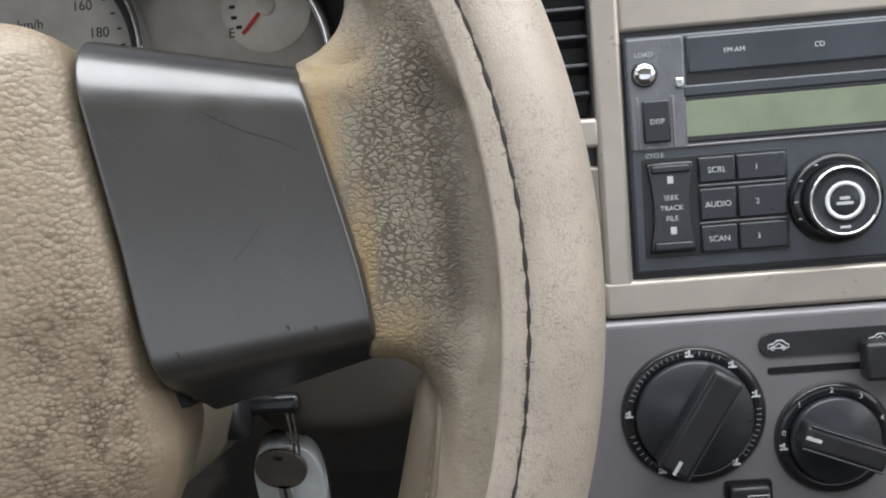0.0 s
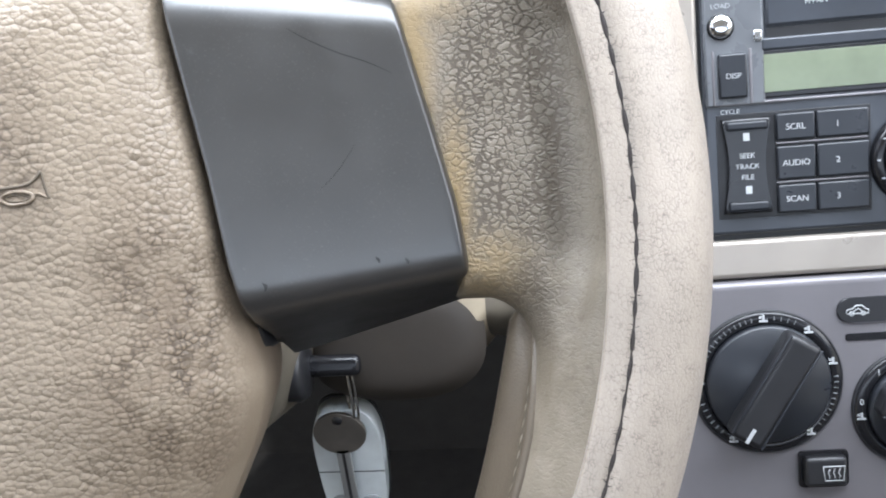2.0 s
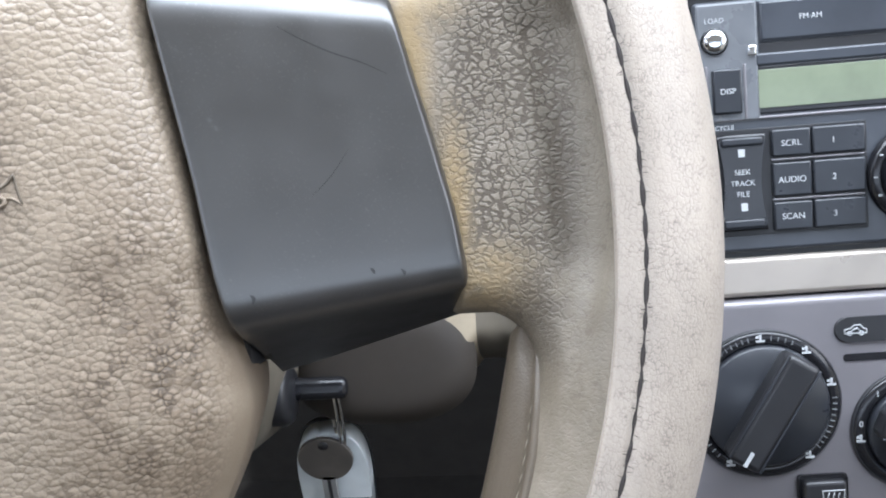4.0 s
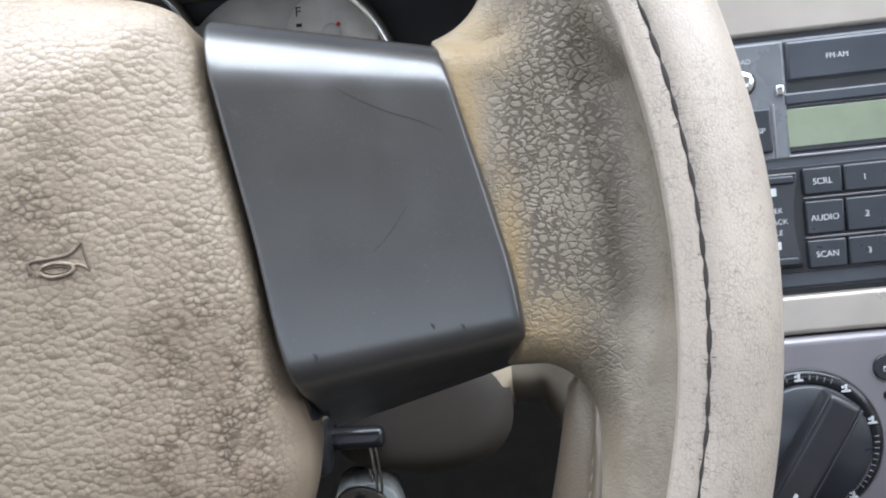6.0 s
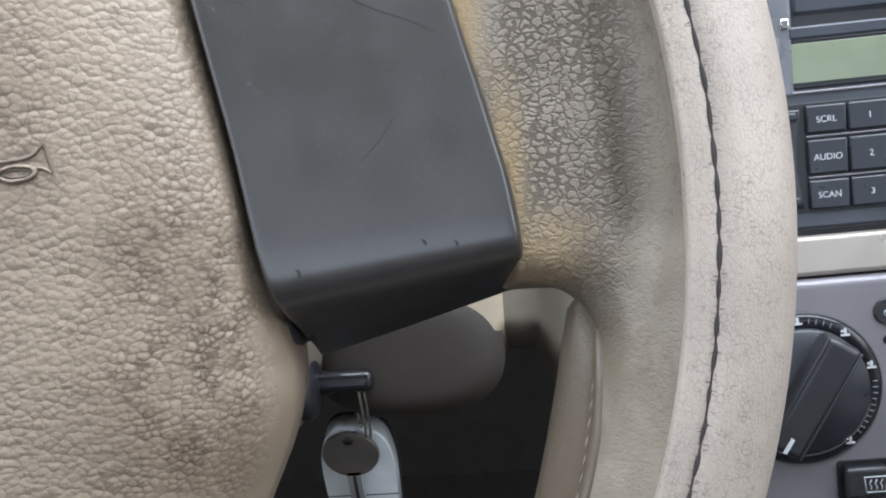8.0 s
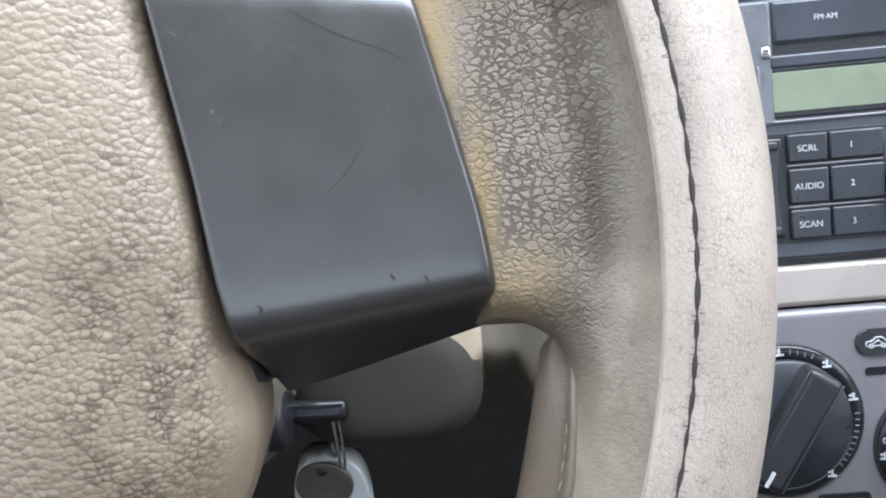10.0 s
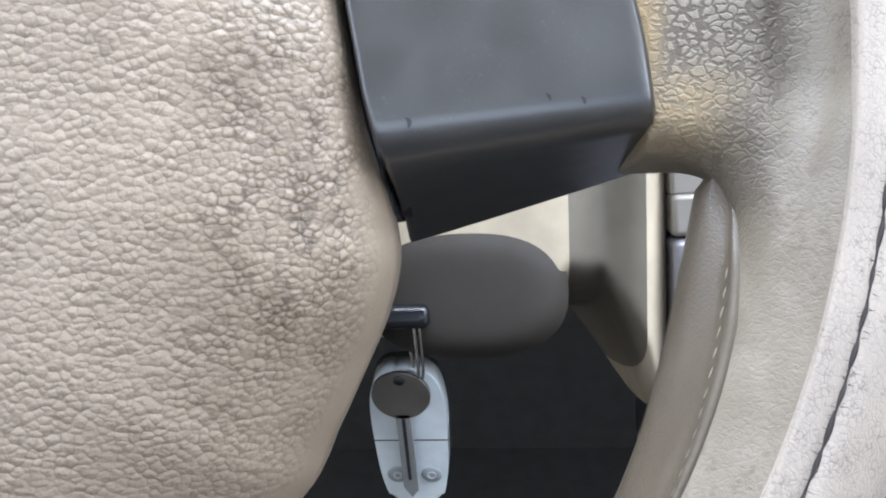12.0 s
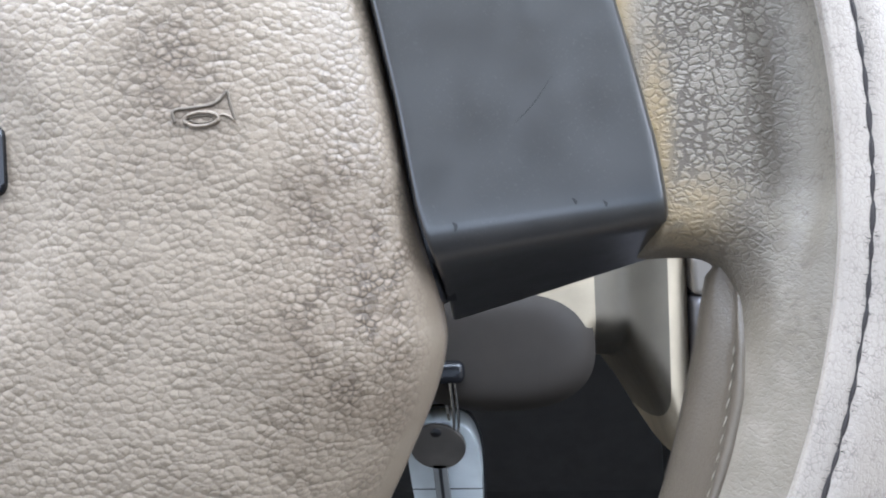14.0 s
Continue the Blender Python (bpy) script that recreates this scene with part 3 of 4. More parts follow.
fs = [-0.012, -0.012, -0.006, 0.003, 0.016] + list(np.linspace(0.05, 0.95, 14)) + [0.982, 0.994, 1.002, 1.008, 1.008]
drop = [3.2, 1.6, 0.6, 0.12, 0.0] + [0.0] * 14 + [0.0, 0.12, 0.6, 1.6, 3.2]
grid = []
for f, dn in zip(fs, drop):
    row = []
    ff = min(max(f, 0), 1)
    prof = cover_profile(ff)
    for i, (v, dep) in enumerate(prof):
        ul, ur = cover_left(v), cover_right(v)
        u = ul + (ur - ul) * f
        w = 28.6 - 0.3 * u + dep
        if i > 28 and dep < -5.6:
            w = (28.6 - 0.3 * u - 5.6) + (-36.5 - (28.6 - 0.3 * u - 5.6)) * ((-dep - 5.6) / 23.4)
        a_, b_ = prof[max(i - 1, 0)], prof[min(i + 1, len(prof) - 1)]
        t = np.array((b_[0] - a_[0], b_[1] - a_[1]))
        t = t / np.linalg.norm(t)
        nrm = np.array((-t[1], t[0]))
        if nrm @ np.array((v - 20.0, dep + 60.0)) < 0:
            nrm = -nrm
        row.append((u * MM, (v - nrm[0] * dn) * MM, (w - nrm[1] * dn) * MM))
    grid.append(row)
cover = sheet("spoke_cover", grid, COVER, wheel, "satin dark grey plastic spoke cover with fine scratches")

def front_of_cover(u):
    return 28.6 - 0.3 * u


def mark(name, line, width, mat, lift=0.05):
    """A fine scratch on the cover's front: a flat sliver along a line of (u, v)."""
    bm = bmesh.new()
    pts = catmull(line, 6)
    n = len(pts)
    rows = []
    for i, (u, v) in enumerate(pts):
        q = pts[min(i + 1, n - 1)] - pts[max(i - 1, 0)]
        q = np.array((-q[1], q[0])) / (np.linalg.norm(q) + 1e-9)
        h = width * 0.5 * (0.25 + math.sin(math.pi * i / (n - 1)))
        rows.append([bm.verts.new(((u + s * q[0] * h) * MM, (v + s * q[1] * h) * MM, (front_of_cover(u + s * q[0] * h) + lift) * MM)) for s in (-1, 1)])
    for a, b in zip(rows, rows[1:]):
        bm.faces.new((a[0], a[1], b[1], b[0]))
    return part(name, bm, mat, wheel)


SCRATCH = plastic("scratch_dark", (0.016, 0.015, 0.015), 0.6, 0.1)
CHIP = plastic("scratch_pale", (0.075, 0.073, 0.070), 0.5, 0.1)
mark("scratch", [(99.8, 40.2), (103.5, 38.0), (108.5, 35.6), (114.0, 33.6), (118.5, 31.4)], 0.20, SCRATCH)
mark("scratch", [(104.0, 9.5), (107.5, 13.0), (111.0, 18.0)], 0.10, SCRATCH)
for line, width, mat in (([(92.6, -7.6), (93.2, -8.2), (93.0, -9.2)], 0.5, SCRATCH), ([(113.6, -4.0), (114.1, -4.6), (114.3, -5.2)], 0.45, SCRATCH),
                         ([(119.1, -4.6), (119.6, -5.2), (119.6, -5.8)], 0.45, SCRATCH), ([(87.4, 24.0), (87.9, 23.5)], 0.55, CHIP), ([(88.4, 22.6), (89.0, 21.8)], 0.45, CHIP),
                         ([(82.4, 36.6), (83.2, 35.8)], 0.4, CHIP), ([(89.3, -4.4), (89.8, -4.9)], 0.4, CHIP), ([(104.4, 3.4), (104.8, 2.6)], 0.35, CHIP)):
    mark("nick", line, width, mat)

# ---- the airbag lid
half = catmull([(0, 66), (30, 64), (56, 60.5), (69, 57.6), (74.2, 52), (78.4, 32.7), (82.0, 13.8), (84.6, -4.3), (86.9, -14.7), (88.8, -24), (89.0, -31), (86.6, -39.5), (81.8, -49.8), (77.4, -58.6), (71.5, -69), (52, -86), (26, -93), (0, -95)], 7)
loop = np.concatenate([half, (half * np.array((-1, 1)))[::-1][1:-1]])
centre = np.array((0.0, -8.0))


def pad_height(p, d):
    edge = float(np.interp(p[1], [-60, -24, -12, 2, 60], [-7.0, -6.0, -2.0, 2.6, 3.4]))
    top = 18.5 - 0.00012 * (p[0] ** 2 + 0.6 * (p[1] + 8) ** 2)
    h = edge + (top - edge) * (1 - math.exp(-d / 15.0))
    dish = math.exp(-((math.hypot(p[0], p[1] - 1) / 28.5) ** 10))
    return h - 2.6 * dish


grid = []
for q in loop:
    row = []
    length = np.linalg.norm(q - centre)
    out = (q - centre) / length
    for s in list(np.linspace(0.0, 0.9, 34)) + [0.93, 0.955, 0.975]:
        p = centre + (q - centre) * s
        row.append((p[0] * MM, p[1] * MM, pad_height(p, length * (1 - s)) * MM))
    e = pad_height(q, 0)
    for dx, dz in ((-0.9, -0.5), (-0.25, -1.4), (0.0, -2.8), (0.0, -6), (-0.5, -12), (-1.6, -22), (-4.0, -34), (-7, -42)):
        p = q + out * dx
        row.append((p[0] * MM, p[1] * MM, (e + dz if dz > -20 else dz - 2) * MM))
    grid.append(row)
sheet("airbag_lid", grid, PAD, wheel, "pebbled tan vinyl airbag lid, rubbed and grimy", closed_i=True, flip=True)
# dark gap between the lid and the spoke cover
gap = [[((u + k) * MM, v * MM, (front_of_cover(u) - 8.0 - (0 if v > -14 else (-14 - v) * 1.9)) * MM) for k in (-1.0 if v > -14 else 0.3, 2.2)] for u, v in ((cover_left(v) - 0.6, v) for v in np.linspace(-22.5, 44, 32))]
sheet("gap_liner", gap, BLACK, wheel, "black liner in the gap")

# mould mark on the lid: a stepped edge and a small oval ring
def lid_point(u, v, lift):
    p = np.array((u, v))
    d = p - centre
    ang = np.arctan2(*(d[::-1]))
    angs = np.arctan2(loop[:, 1] - centre[1], loop[:, 0] - centre[0])
    k = int(np.argmin(np.abs((angs - ang + math.pi) % (2 * math.pi) - math.pi)))
    edge = np.linalg.norm(loop[k] - centre)
    return (u, v, pad_height(p, edge - np.linalg.norm(d)) + lift)


# dark brown beads give the sunken mould mark its shade in colour
MARK_SHADE = plastic("mark_shade_brown", (0.10, 0.078, 0.055), 0.6, 0.4)
oval = [lid_point(53.9 + 2.75 * math.cos(t), 10.7 + 1.15 * math.sin(t) + 0.04 * 2.75 * math.cos(t), 0.10) for t in np.linspace(0, 2 * math.pi, 32)[:-1]]
part("mould_mark", tube(oval, 0.34, 8, True), PAD, wheel, "raised oval mould mark")
part("mould_mark", tube([lid_point(53.9 + 1.9 * math.cos(t), 10.7 + 0.6 * math.sin(t), 0.06) for t in np.linspace(0, 2 * math.pi, 24)[:-1]], 0.16, 6, True), MARK_SHADE, wheel)
part("mould_mark", tube([lid_point(u, v, 0.04) for u, v in catmull([(49.6, 10.2), (49.5, 12.2), (52.4, 12.6), (55.4, 13.0), (57.0, 13.9), (58.1, 15.3)], 6)], 0.30, 6), MARK_SHADE, wheel, "moulded groove drawn as a dark bead")
part("mould_mark", tube([lid_point(u, v, 0.02) for u, v in catmull([(58.1, 15.3), (58.5, 13.0), (59.2, 10.3)], 5)], 0.26, 6), MARK_SHADE, wheel)
part("mould_mark", tube([lid_point(u, v, 0.05) for u, v in catmull([(59.3, 10.2), (58.3, 11.0), (57.2, 11.4), (56.6, 10.9)], 5)], 0.24, 6), PAD, wheel)

# badge: a plain bar across a ring
badge = part("badge", slab(rounded(-19.6, 19.6, -0.2, 12.0, 2.2), 14.6, 16.8, 0.7), GLOSS, wheel, "dark-edged badge bar")
part("badge_face", slab(rounded(-18.4, 18.4, 1.0, 10.8, 1.5), 16.8, 17.0, 0.1), GREYTRIM, badge, "grey badge face")
part("badge_ring", tube([(14.5 * math.cos(t), 6 + 14.5 * math.sin(t), 15.6) for t in np.linspace(0, 2 * math.pi, 49)[:-1]], 1.7, 8, True), CHROME, badge)
# hub behind the lid, and the core of the spoke inside its cover
part("spoke_core", rbox(72, 88.3, -23.5, 40, -38, -11, 1.5), BLACK, wheel, "black spoke core")
part("hub", lathe([(58, -80), (66, -60), (74, -42), (76, -36)], 48), BLACK, wheel, "black hub behind the lid")

# ================================================================ the centre stack
bezel = holder("centre_bezel", D, "silver beige plastic bezel round the radio", "dash trim")
# bezel: left cheek, strip under the radio, frame of the vent
part("cheek", rbox(-12.5, -1.0, -17.5, 150, -16, 1.5, 2.2, 3), SILVER, bezel)
part("lower_strip", rbox(-13.5, 225, -17.8, -2.2, -16, 1.8, 2.2, 3), SILVER, bezel)
part("strip_end", rbox(-53, -13.7, -17.8, -2.2, -16, 1.8, 2.2, 3), TRIM_END, bezel)
part("upper_strip", rbox(-1.5, 225, 98.0, 150, -16, 0.2, 2.0, 3), SILVER, bezel)
part("vent_sill", rbox(-53, -11.5, 53.5, 65.5, -16, 1.2, 1.8, 3), SILVER, bezel)
part("side_panel", rbox(-53, -12, -3, 46, -16, 0.2, 1.5, 3), TRIM_END, bezel)
part("recess", rbox(-53, -12, 44, 56, -18, -6, 0.5), BLACK, bezel, "dark recess under the vent")
part("reveal", rbox(-2.2, 171.5, -3.0, 99, -16, -1.5, 0.3), BLACK, bezel, "black gap round the radio")

vent = holder("air_vent", D, "black slatted air vent beside the radio", "air vent")
part("duct", rbox(-53, -12.2, 64, 150, -40, -22, 0.5), BLACK, vent)
part("side_wall", rbox(-13.6, -12.0, 64.5, 150, -30, -0.5, 0.4), BLACK, vent)
slat_mesh = bpy.data.meshes.new("slat")
bm = rbox(-53, -13.4, -0.9, 0.9, -15, 0, 0.6)
bm.to_mesh(slat_mesh)
bm.free()
slat_mesh.materials.append(plastic("vent_slat", (0.05, 0.05, 0.055), 0.4, 0.15))
for k in range(7):
    ob = new("slat", slat_mesh)
    ob.parent = vent
    ob.matrix_local = Matrix.Translation((0, (75.8 + 11.3 * k) * MM, -3 * MM)) @ Matrix.Rotation(radians(-12), 4, "X")

core = tagged(part("dashboard_core", rbox(-53, 225, -150, 150, -150, -15.6, 2), BLACK), "black dashboard core behind the centre stack", "dashboard", kind="structure")
core.matrix_world = D

radio = holder("car_radio", D, "charcoal car radio with a green display and worn buttons", "car radio")
part("faceplate", rbox(0, 170, 0, 96, -14, 1.6, 1.6, 3), RADIO, radio)
# corner block coloured lighter than the faceplate for the light on it
part("side_block", rbox(1.0, 23.6, 50.5, 95.2, 1.2, 2.6, 1.0), plastic("sunlit_radio_block", (0.12, 0.125, 0.135), 0.28, 0.1), radio, "corner block, lightened where sunlight falls")
part("tape_door", rbox(24.4, 146, 79.5, 94.6, 1.2, 3.0, 1.2), RADIO, radio)
part("disc_slot", rbox(24.4, 146, 75.0, 79.0, 1.4, 1.9, 0.2), BLACK, radio, "dark disc slot")
part("slot_lip", rbox(22.5, 146, 70.6, 75.4, 1.2, 2.8, 0.9), RADIO, radio)
part("display_frame", rbox(20.8, 149, 52.6, 70.8, 1.2, 2.2, 0.6), GLOSS, radio)
part("display", rbox(23.2, 146.6, 54.8, 69.2, 2.0, 2.45, 0.2), LCD, radio, "unlit green display")
part("silver_line", rbox(4.0, 166, 50.8, 51.9, 1.4, 2.5, 0.4), GREYTRIM, radio, "thin silver line")
part("silver_line", rbox(3.6, 4.6, 51, 72, 1.4, 2.9, 0.4), GREYTRIM, radio)
part("silver_line", rbox(17.6, 18.8, 51, 72, 1.4, 2.9, 0.4), GREYTRIM, radio)
part("clear_cap", rbox(19.6, 22.8, 74.6, 78.6, 2.4, 3.4, 0.6), CHROME, radio, "small clear corner cap")
load = part("load_button", lathe([(4.3, 2.4), (4.3, 4.0), (3.9, 4.5), (2.0, 4.9), (0.0, 5.0)], 28, (7.4, 81.0, 0)), CHROME, radio, "round bright load button")
part("button_collar", lathe([(4.6, 2.4), (5.1, 2.4), (5.1, 3.2), (4.5, 3.2)], 28, (7.4, 81.0, 0), hollow=True), GLOSS, load)
words("LOAD", 1.9, 7.6, 88.6, 2.75, radio)
disp = part("button", rbox(5.8, 16.8, 53.6, 70.6, 1.4, 4.2, 0.9), BUTTON, radio)
words("DISP", 2.1, 11.4, 62.0, 4.3, disp)
words("CYCLE", 1.7, 10.0, 48.4, 1.75, radio)
part("button_recess", rbox(4.6, 62.6, 6.6, 47.4, 1.3, 1.9, 0.2), BLACK, radio, "black recess behind the buttons")
ys = np.linspace(8.6, 45.6, 15)
waist = [2.3 * math.sin(math.pi * (y - 8.6) / 37.0) for y in ys]
seek = part("rocker", slab([(24.6 - d, y) for d, y in zip(waist, ys)] + [(6.2 + d, y) for d, y in zip(waist[::-1], ys[::-1])], 1.6, 4.6, 1.1), GLOSS, radio, "tall black seek rocker with pale print")
for y0, y1 in ((9.6, 13.4), (41.0, 44.6)):
    part("rocker_end", rbox(7.6, 23.4, y0, y1, 4.2, 5.4, 1.0), BUTTON, seek)
for k, text in enumerate(("SEEK", "TRACK", "FILE")):
    words(text, 2.0, 15.3, 31.2 - 4.2 * k, 4.85, seek)
part("rocker_mark", rbox(14.0, 16.4, 37.0, 40.0, 4.6, 4.9, 0.1), PRINT, seek)
part("rocker_mark", rbox(14.4, 16.8, 16.4, 19.4, 4.6, 4.9, 0.1), PRINT, seek)
for row, (y0, y1, left, right) in enumerate(((36.0, 46.4, "SCRL", "1"), (20.8, 33.8, "AUDIO", "2"), (7.8, 18.8, "SCAN", "3"))):
    for x0, x1, text in ((26.8, 41.4, left), (41.9, 61.5, right)):
        b = part("button", rbox(x0, x1, y0, y1, 1.4, 4.0, 0.8), BUTTON, radio)
        words(text, 2.3, 34.0 if text == left else 49.6, (y0 + y1) / 2 - 0.2, 4.1, b)
    for x0, x1, text in ((106, 127, str(row + 4)), (127.5, 142, "")):
        b = part("button", rbox(x0, x1, y0, y1, 1.4, 4.0, 0.8), BUTTON, radio)
        if text:
            words(text, 2.3, (x0 + x1) / 2, (y0 + y1) / 2, 4.1, b)
for y in (35.0, 19.8):
    part("divider", rbox(26.8, 61.0, y - 0.35, y + 0.35, 1.4, 3.4, 0.2), GREYTRIM, radio)
words("FM\u00b7AM", 2.0, 43.0, 87.6, 3.15, radio)
words("CD", 2.0, 76.0, 86.9, 3.15, radio)
KX, KY = 80.6, 25.6
knob = part("volume_knob", lathe([(14.2, 2), (14.2, 12.0), (13.8, 13.0), (13.0, 13.4), (12.2, 12.8), (8.0, 12.5), (7.6, 12.8), (0, 12.8)], 64, (KX, KY, 0)), BUTTON, radio, "large round volume knob")
part("knob_collar", lathe([(18.6, 1.4), (18.4, 4.4), (17.0, 5.6), (14.6, 5.6)], 64, (KX, KY, 0), hollow=True), GLOSS, radio)
part("knob_ring", lathe([(13.9, 12.7), (13.5, 13.6), (12.9, 13.6), (12.6, 12.8)], 64, (KX, KY, 0), hollow=True), CHROME, knob, "bright ring")
part("knob_inner_ring", lathe([(7.6, 12.6), (7.6, 13.1), (6.0, 13.1), (6.0, 12.6)], 48, (KX, KY, 0), hollow=True), plastic("pale_ring_print", (0.62, 0.63, 0.64), 0.5, 0.05), knob)
for y, half_width in ((26.6, 2.0), (24.6, 3.2)):
    part("print_bar", rbox(KX - half_width, KX + half_width, y - 0.6, y + 0.6, 12.7, 12.95, 0.05), PRINT, knob)
part("print_bar", rbox(KX - 2.0, KX + 2.0, KY - 10.9, KY - 9.9, 12.7, 12.95, 0.05), PRINT, knob)
for t in (120, 150, 180, 205):
    x, y = KX + 16.4 * math.cos(radians(t)), KY + 16.4 * math.sin(radians(t))
    part("collar_mark", rbox(x - 0.7, x + 0.7, y - 0.3, y + 0.3, 5.2, 5.8, 0.05), PRINT, radio)

# ---- heater controls
climate = holder("heater_panel", D, "grey metallic heater control panel with two knobs", "heater panel")
part("panel", rbox(-53, 225, -150, -18.6, -20, 3.4, 3.2, 4), GREYTRIM, climate)


TICK = plastic("dim_tick_print", (0.17, 0.175, 0.18), 0.6, 0.05)


def heater_knob(x, y, r, angle, marks, label):
    k = part("heater_knob", lathe([(r, 3.0), (r, 4.6), (r - 0.7, 5.6), (r - 4.4, 6.0), (r - 5.0, 5.0), (r - 5.2, 5.0)], 72, (x, y, 0), hollow=True), GLOSS, climate, label)
    part("knob_rim", lathe([(r + 0.5, 3.2), (r + 0.5, 4.4), (r - 0.2, 5.1), (r - 0.4, 3.4)], 72, (x, y, 0), hollow=True), BLACK, k)
    inner = r - 5.2
    part("knob_dial", lathe([(inner, 4.0), (inner, 8.0), (inner - 0.8, 9.0), (0, 9.4)], 64, (x, y, 0)), BUTTON, k)
    m = Matrix.Translation((x * MM, y * MM, 0)) @ Matrix.Rotation(radians(angle), 4, "Z")
    bar = part("knob_bar", rbox(-inner + 0.6, inner - 0.6, -inner * 0.30, inner * 0.30, 8, 19.5, 2.6, 3), BLACK, k, "raised grip bar")
    bar.matrix_local = m
    for side in (-1, 1):
        ridge = part("bar_ridge", rbox(-inner + 1.4, inner - 1.4, side * inner * 0.27 - 0.5, side * inner * 0.27 + 0.5, 18.2, 19.6, 0.4), BUTTON, bar)
    part("pointer", rbox(-inner + 1.2, -inner + 7.5, -0.75, 0.75, 19.3, 19.75, 0.1), PRINT, bar, "white pointer line")
    for t, kind in marks:
        px, py = x + (r - 2.6) * math.cos(radians(t)), y + (r - 2.6) * math.sin(radians(t))
        if kind == "tick":
            p = part("tick", rbox(-0.9, 0.9, -0.18, 0.18, 5.5, 6.05, 0.05), TICK, k)
            p.matrix_local = Matrix.Translation((px * MM, py * MM, 0)) @ Matrix.Rotation(radians(t), 4, "Z")
        elif kind == "sign":
            s = part("sign", rbox(px - 1.7, px + 1.7, py - 1.4, py - 0.6, 5.6, 6.15, 0.05), PRINT, k)
            part("sign_piece", rbox(px - 0.4, px + 0.5, py - 0.8, py + 1.5, 5.6, 6.15, 0.05), PRINT, s)
            part("sign_piece", rbox(px - 1.6, px - 0.6, py + 0.1, py + 1.0, 5.6, 6.15, 0.05), PRINT, s)
        else:
            words(kind, 2.3, px, py, 6.05, k)
    return k


ticks = [(t, "tick") for t in list(range(102, 166, 5)) + list(range(65, 84, 6)) + list(range(-42, 6, 5)) + list(range(196, 232, 6))]
heater_knob(19.9, -60.0, 29.2, 58, [(92, "sign"), (52, "sign"), (175, "sign"), (17, "sign"), (-52, "sign"), (238, "sign")] + ticks, "large black air direction knob")
heater_knob(76.6, -73.6, 23.4, -22, [(170, "0"), (132, "1"), (92, "2"), (58, "3"), (22, "4"), (186, "sign")], "black fan speed knob")

lever = holder("air_lever", D, "black sliding air lever with car signs", "lever")
plate = part("sign_plate", slab(rounded(47.8, 130, -37.6, -27.6, 4.6), 3.0, 4.4, 0.5), BLACK, lever)
part("slot", slab(rounded(51, 128, -45.2, -42.2, 1.2), 3.2, 3.7, 0), GLOSS, lever, "dark slot")
part("slide_knob", rbox(87.5, 104, -48.5, -32.5, 4.2, 13, 2.0, 3), BLACK, lever)
for x in (55.5, 96):
    for pts in ([(-4.2, -1.2), (-4.0, 0.4), (-1.8, 0.8), (-0.6, 2.0), (1.8, 2.0), (3.0, 0.6), (4.2, 0.2), (4.2, -1.2), (-4.2, -1.2)], [(-1.6, -0.4), (0.4, 0.9), (1.6, -0.2)]):
        part("car_sign", tube([(x + a, -32.8 + b, 4.5) for a, b in pts], 0.28, 6), PRINT, plate)
    for dx in (-2.2, 2.2):
        part("car_sign", tube([(x + dx + 0.8 * math.cos(t), -34.0 + 0.8 * math.sin(t), 4.5) for t in np.linspace(0, 2 * math.pi, 11)[:-1]], 0.25, 5, True), PRINT, plate)

demist = holder("demist_button", D, "black rear window demist push button", "button")
part("collar", slab(rounded(31.4, 51.0, -105.2, -89.8, 1.6), 3.0, 4.6, 0.6), GLOSS, demist)
cap = part("cap", rbox(33.0, 49.4, -103.6, -91.4, 4, 8.6, 1.6, 3), BLACK, demist)
part("window_sign", tube([(a, b, 8.7) for a, b in ((40.4, -101), (47.6, -101), (48.2, -95), (39.8, -95), (40.4, -101))], 0.28, 6), PRINT, cap)
for k in range(3):
    part("heat_sign", tube([(42.0 + 2 * k + 0.35 * math.sin(j * 1.6), -100 + j * 0.8, 8.7) for j in range(6)], 0.2, 5), PRINT, cap)

# ================================================================ instruments
cluster = holder("instrument_cluster", W, "instrument cluster with grey dials and chrome rings", "instrument cluster")
part("backing", rbox(-202, 153, 20, 156, -325, -312, 3), BLACK, cluster)


def dial(x, y, r, name_label):
    d = part("dial", lathe([(r, -312), (r, -308), (r * 0.72, -306), (0, -306)], 72, (x, y, 0)), DIAL, cluster, name_label)
    part("chrome_ring", lathe([(r - 1, -309), (r + 0.2, -298), (r + 2.2, -294), (r + 4.4, -297), (r + 5.2, -311)], 72, (x, y, 0), hollow=True), CHROME, d, "bright ring")
    part("dial_well", lathe([(r - 0.4, -308), (r - 5.0, -305.5), (r - 6, -306.5)], 72, (x, y, 0), hollow=True), BLACK, d)
    return d


fuel = part("dial", lathe([(60, -312), (60, -308), (40, -307), (0, -307)], 72, (16, 98, 0)), plastic("grey_fuel_dial", (0.52, 0.50, 0.48), 0.5, 0.1), cluster, "grey dial with the fuel gauge")
part("chrome_arc", tube([(16 + 62 * math.cos(radians(t)), 98 + 62 * math.sin(radians(t)), -300) for t in range(-40, 96, 3)], 3.2, 10), CHROME, fuel, "bright ring")
speed = dial(-84, 109, 60, "grey speedometer dial")
fuel_face = part("gauge_face", lathe([(24, -306), (24, -304.6), (0, -304.6)], 48, (44, 128, 0)), plastic("pale_dial", (0.75, 0.73, 0.70), 0.5, 0.05), fuel)
needle = part("needle", rbox(-19, 7, -0.9, 0.9, -303.4, -302.2, 0.3), RED, fuel, "red needle")
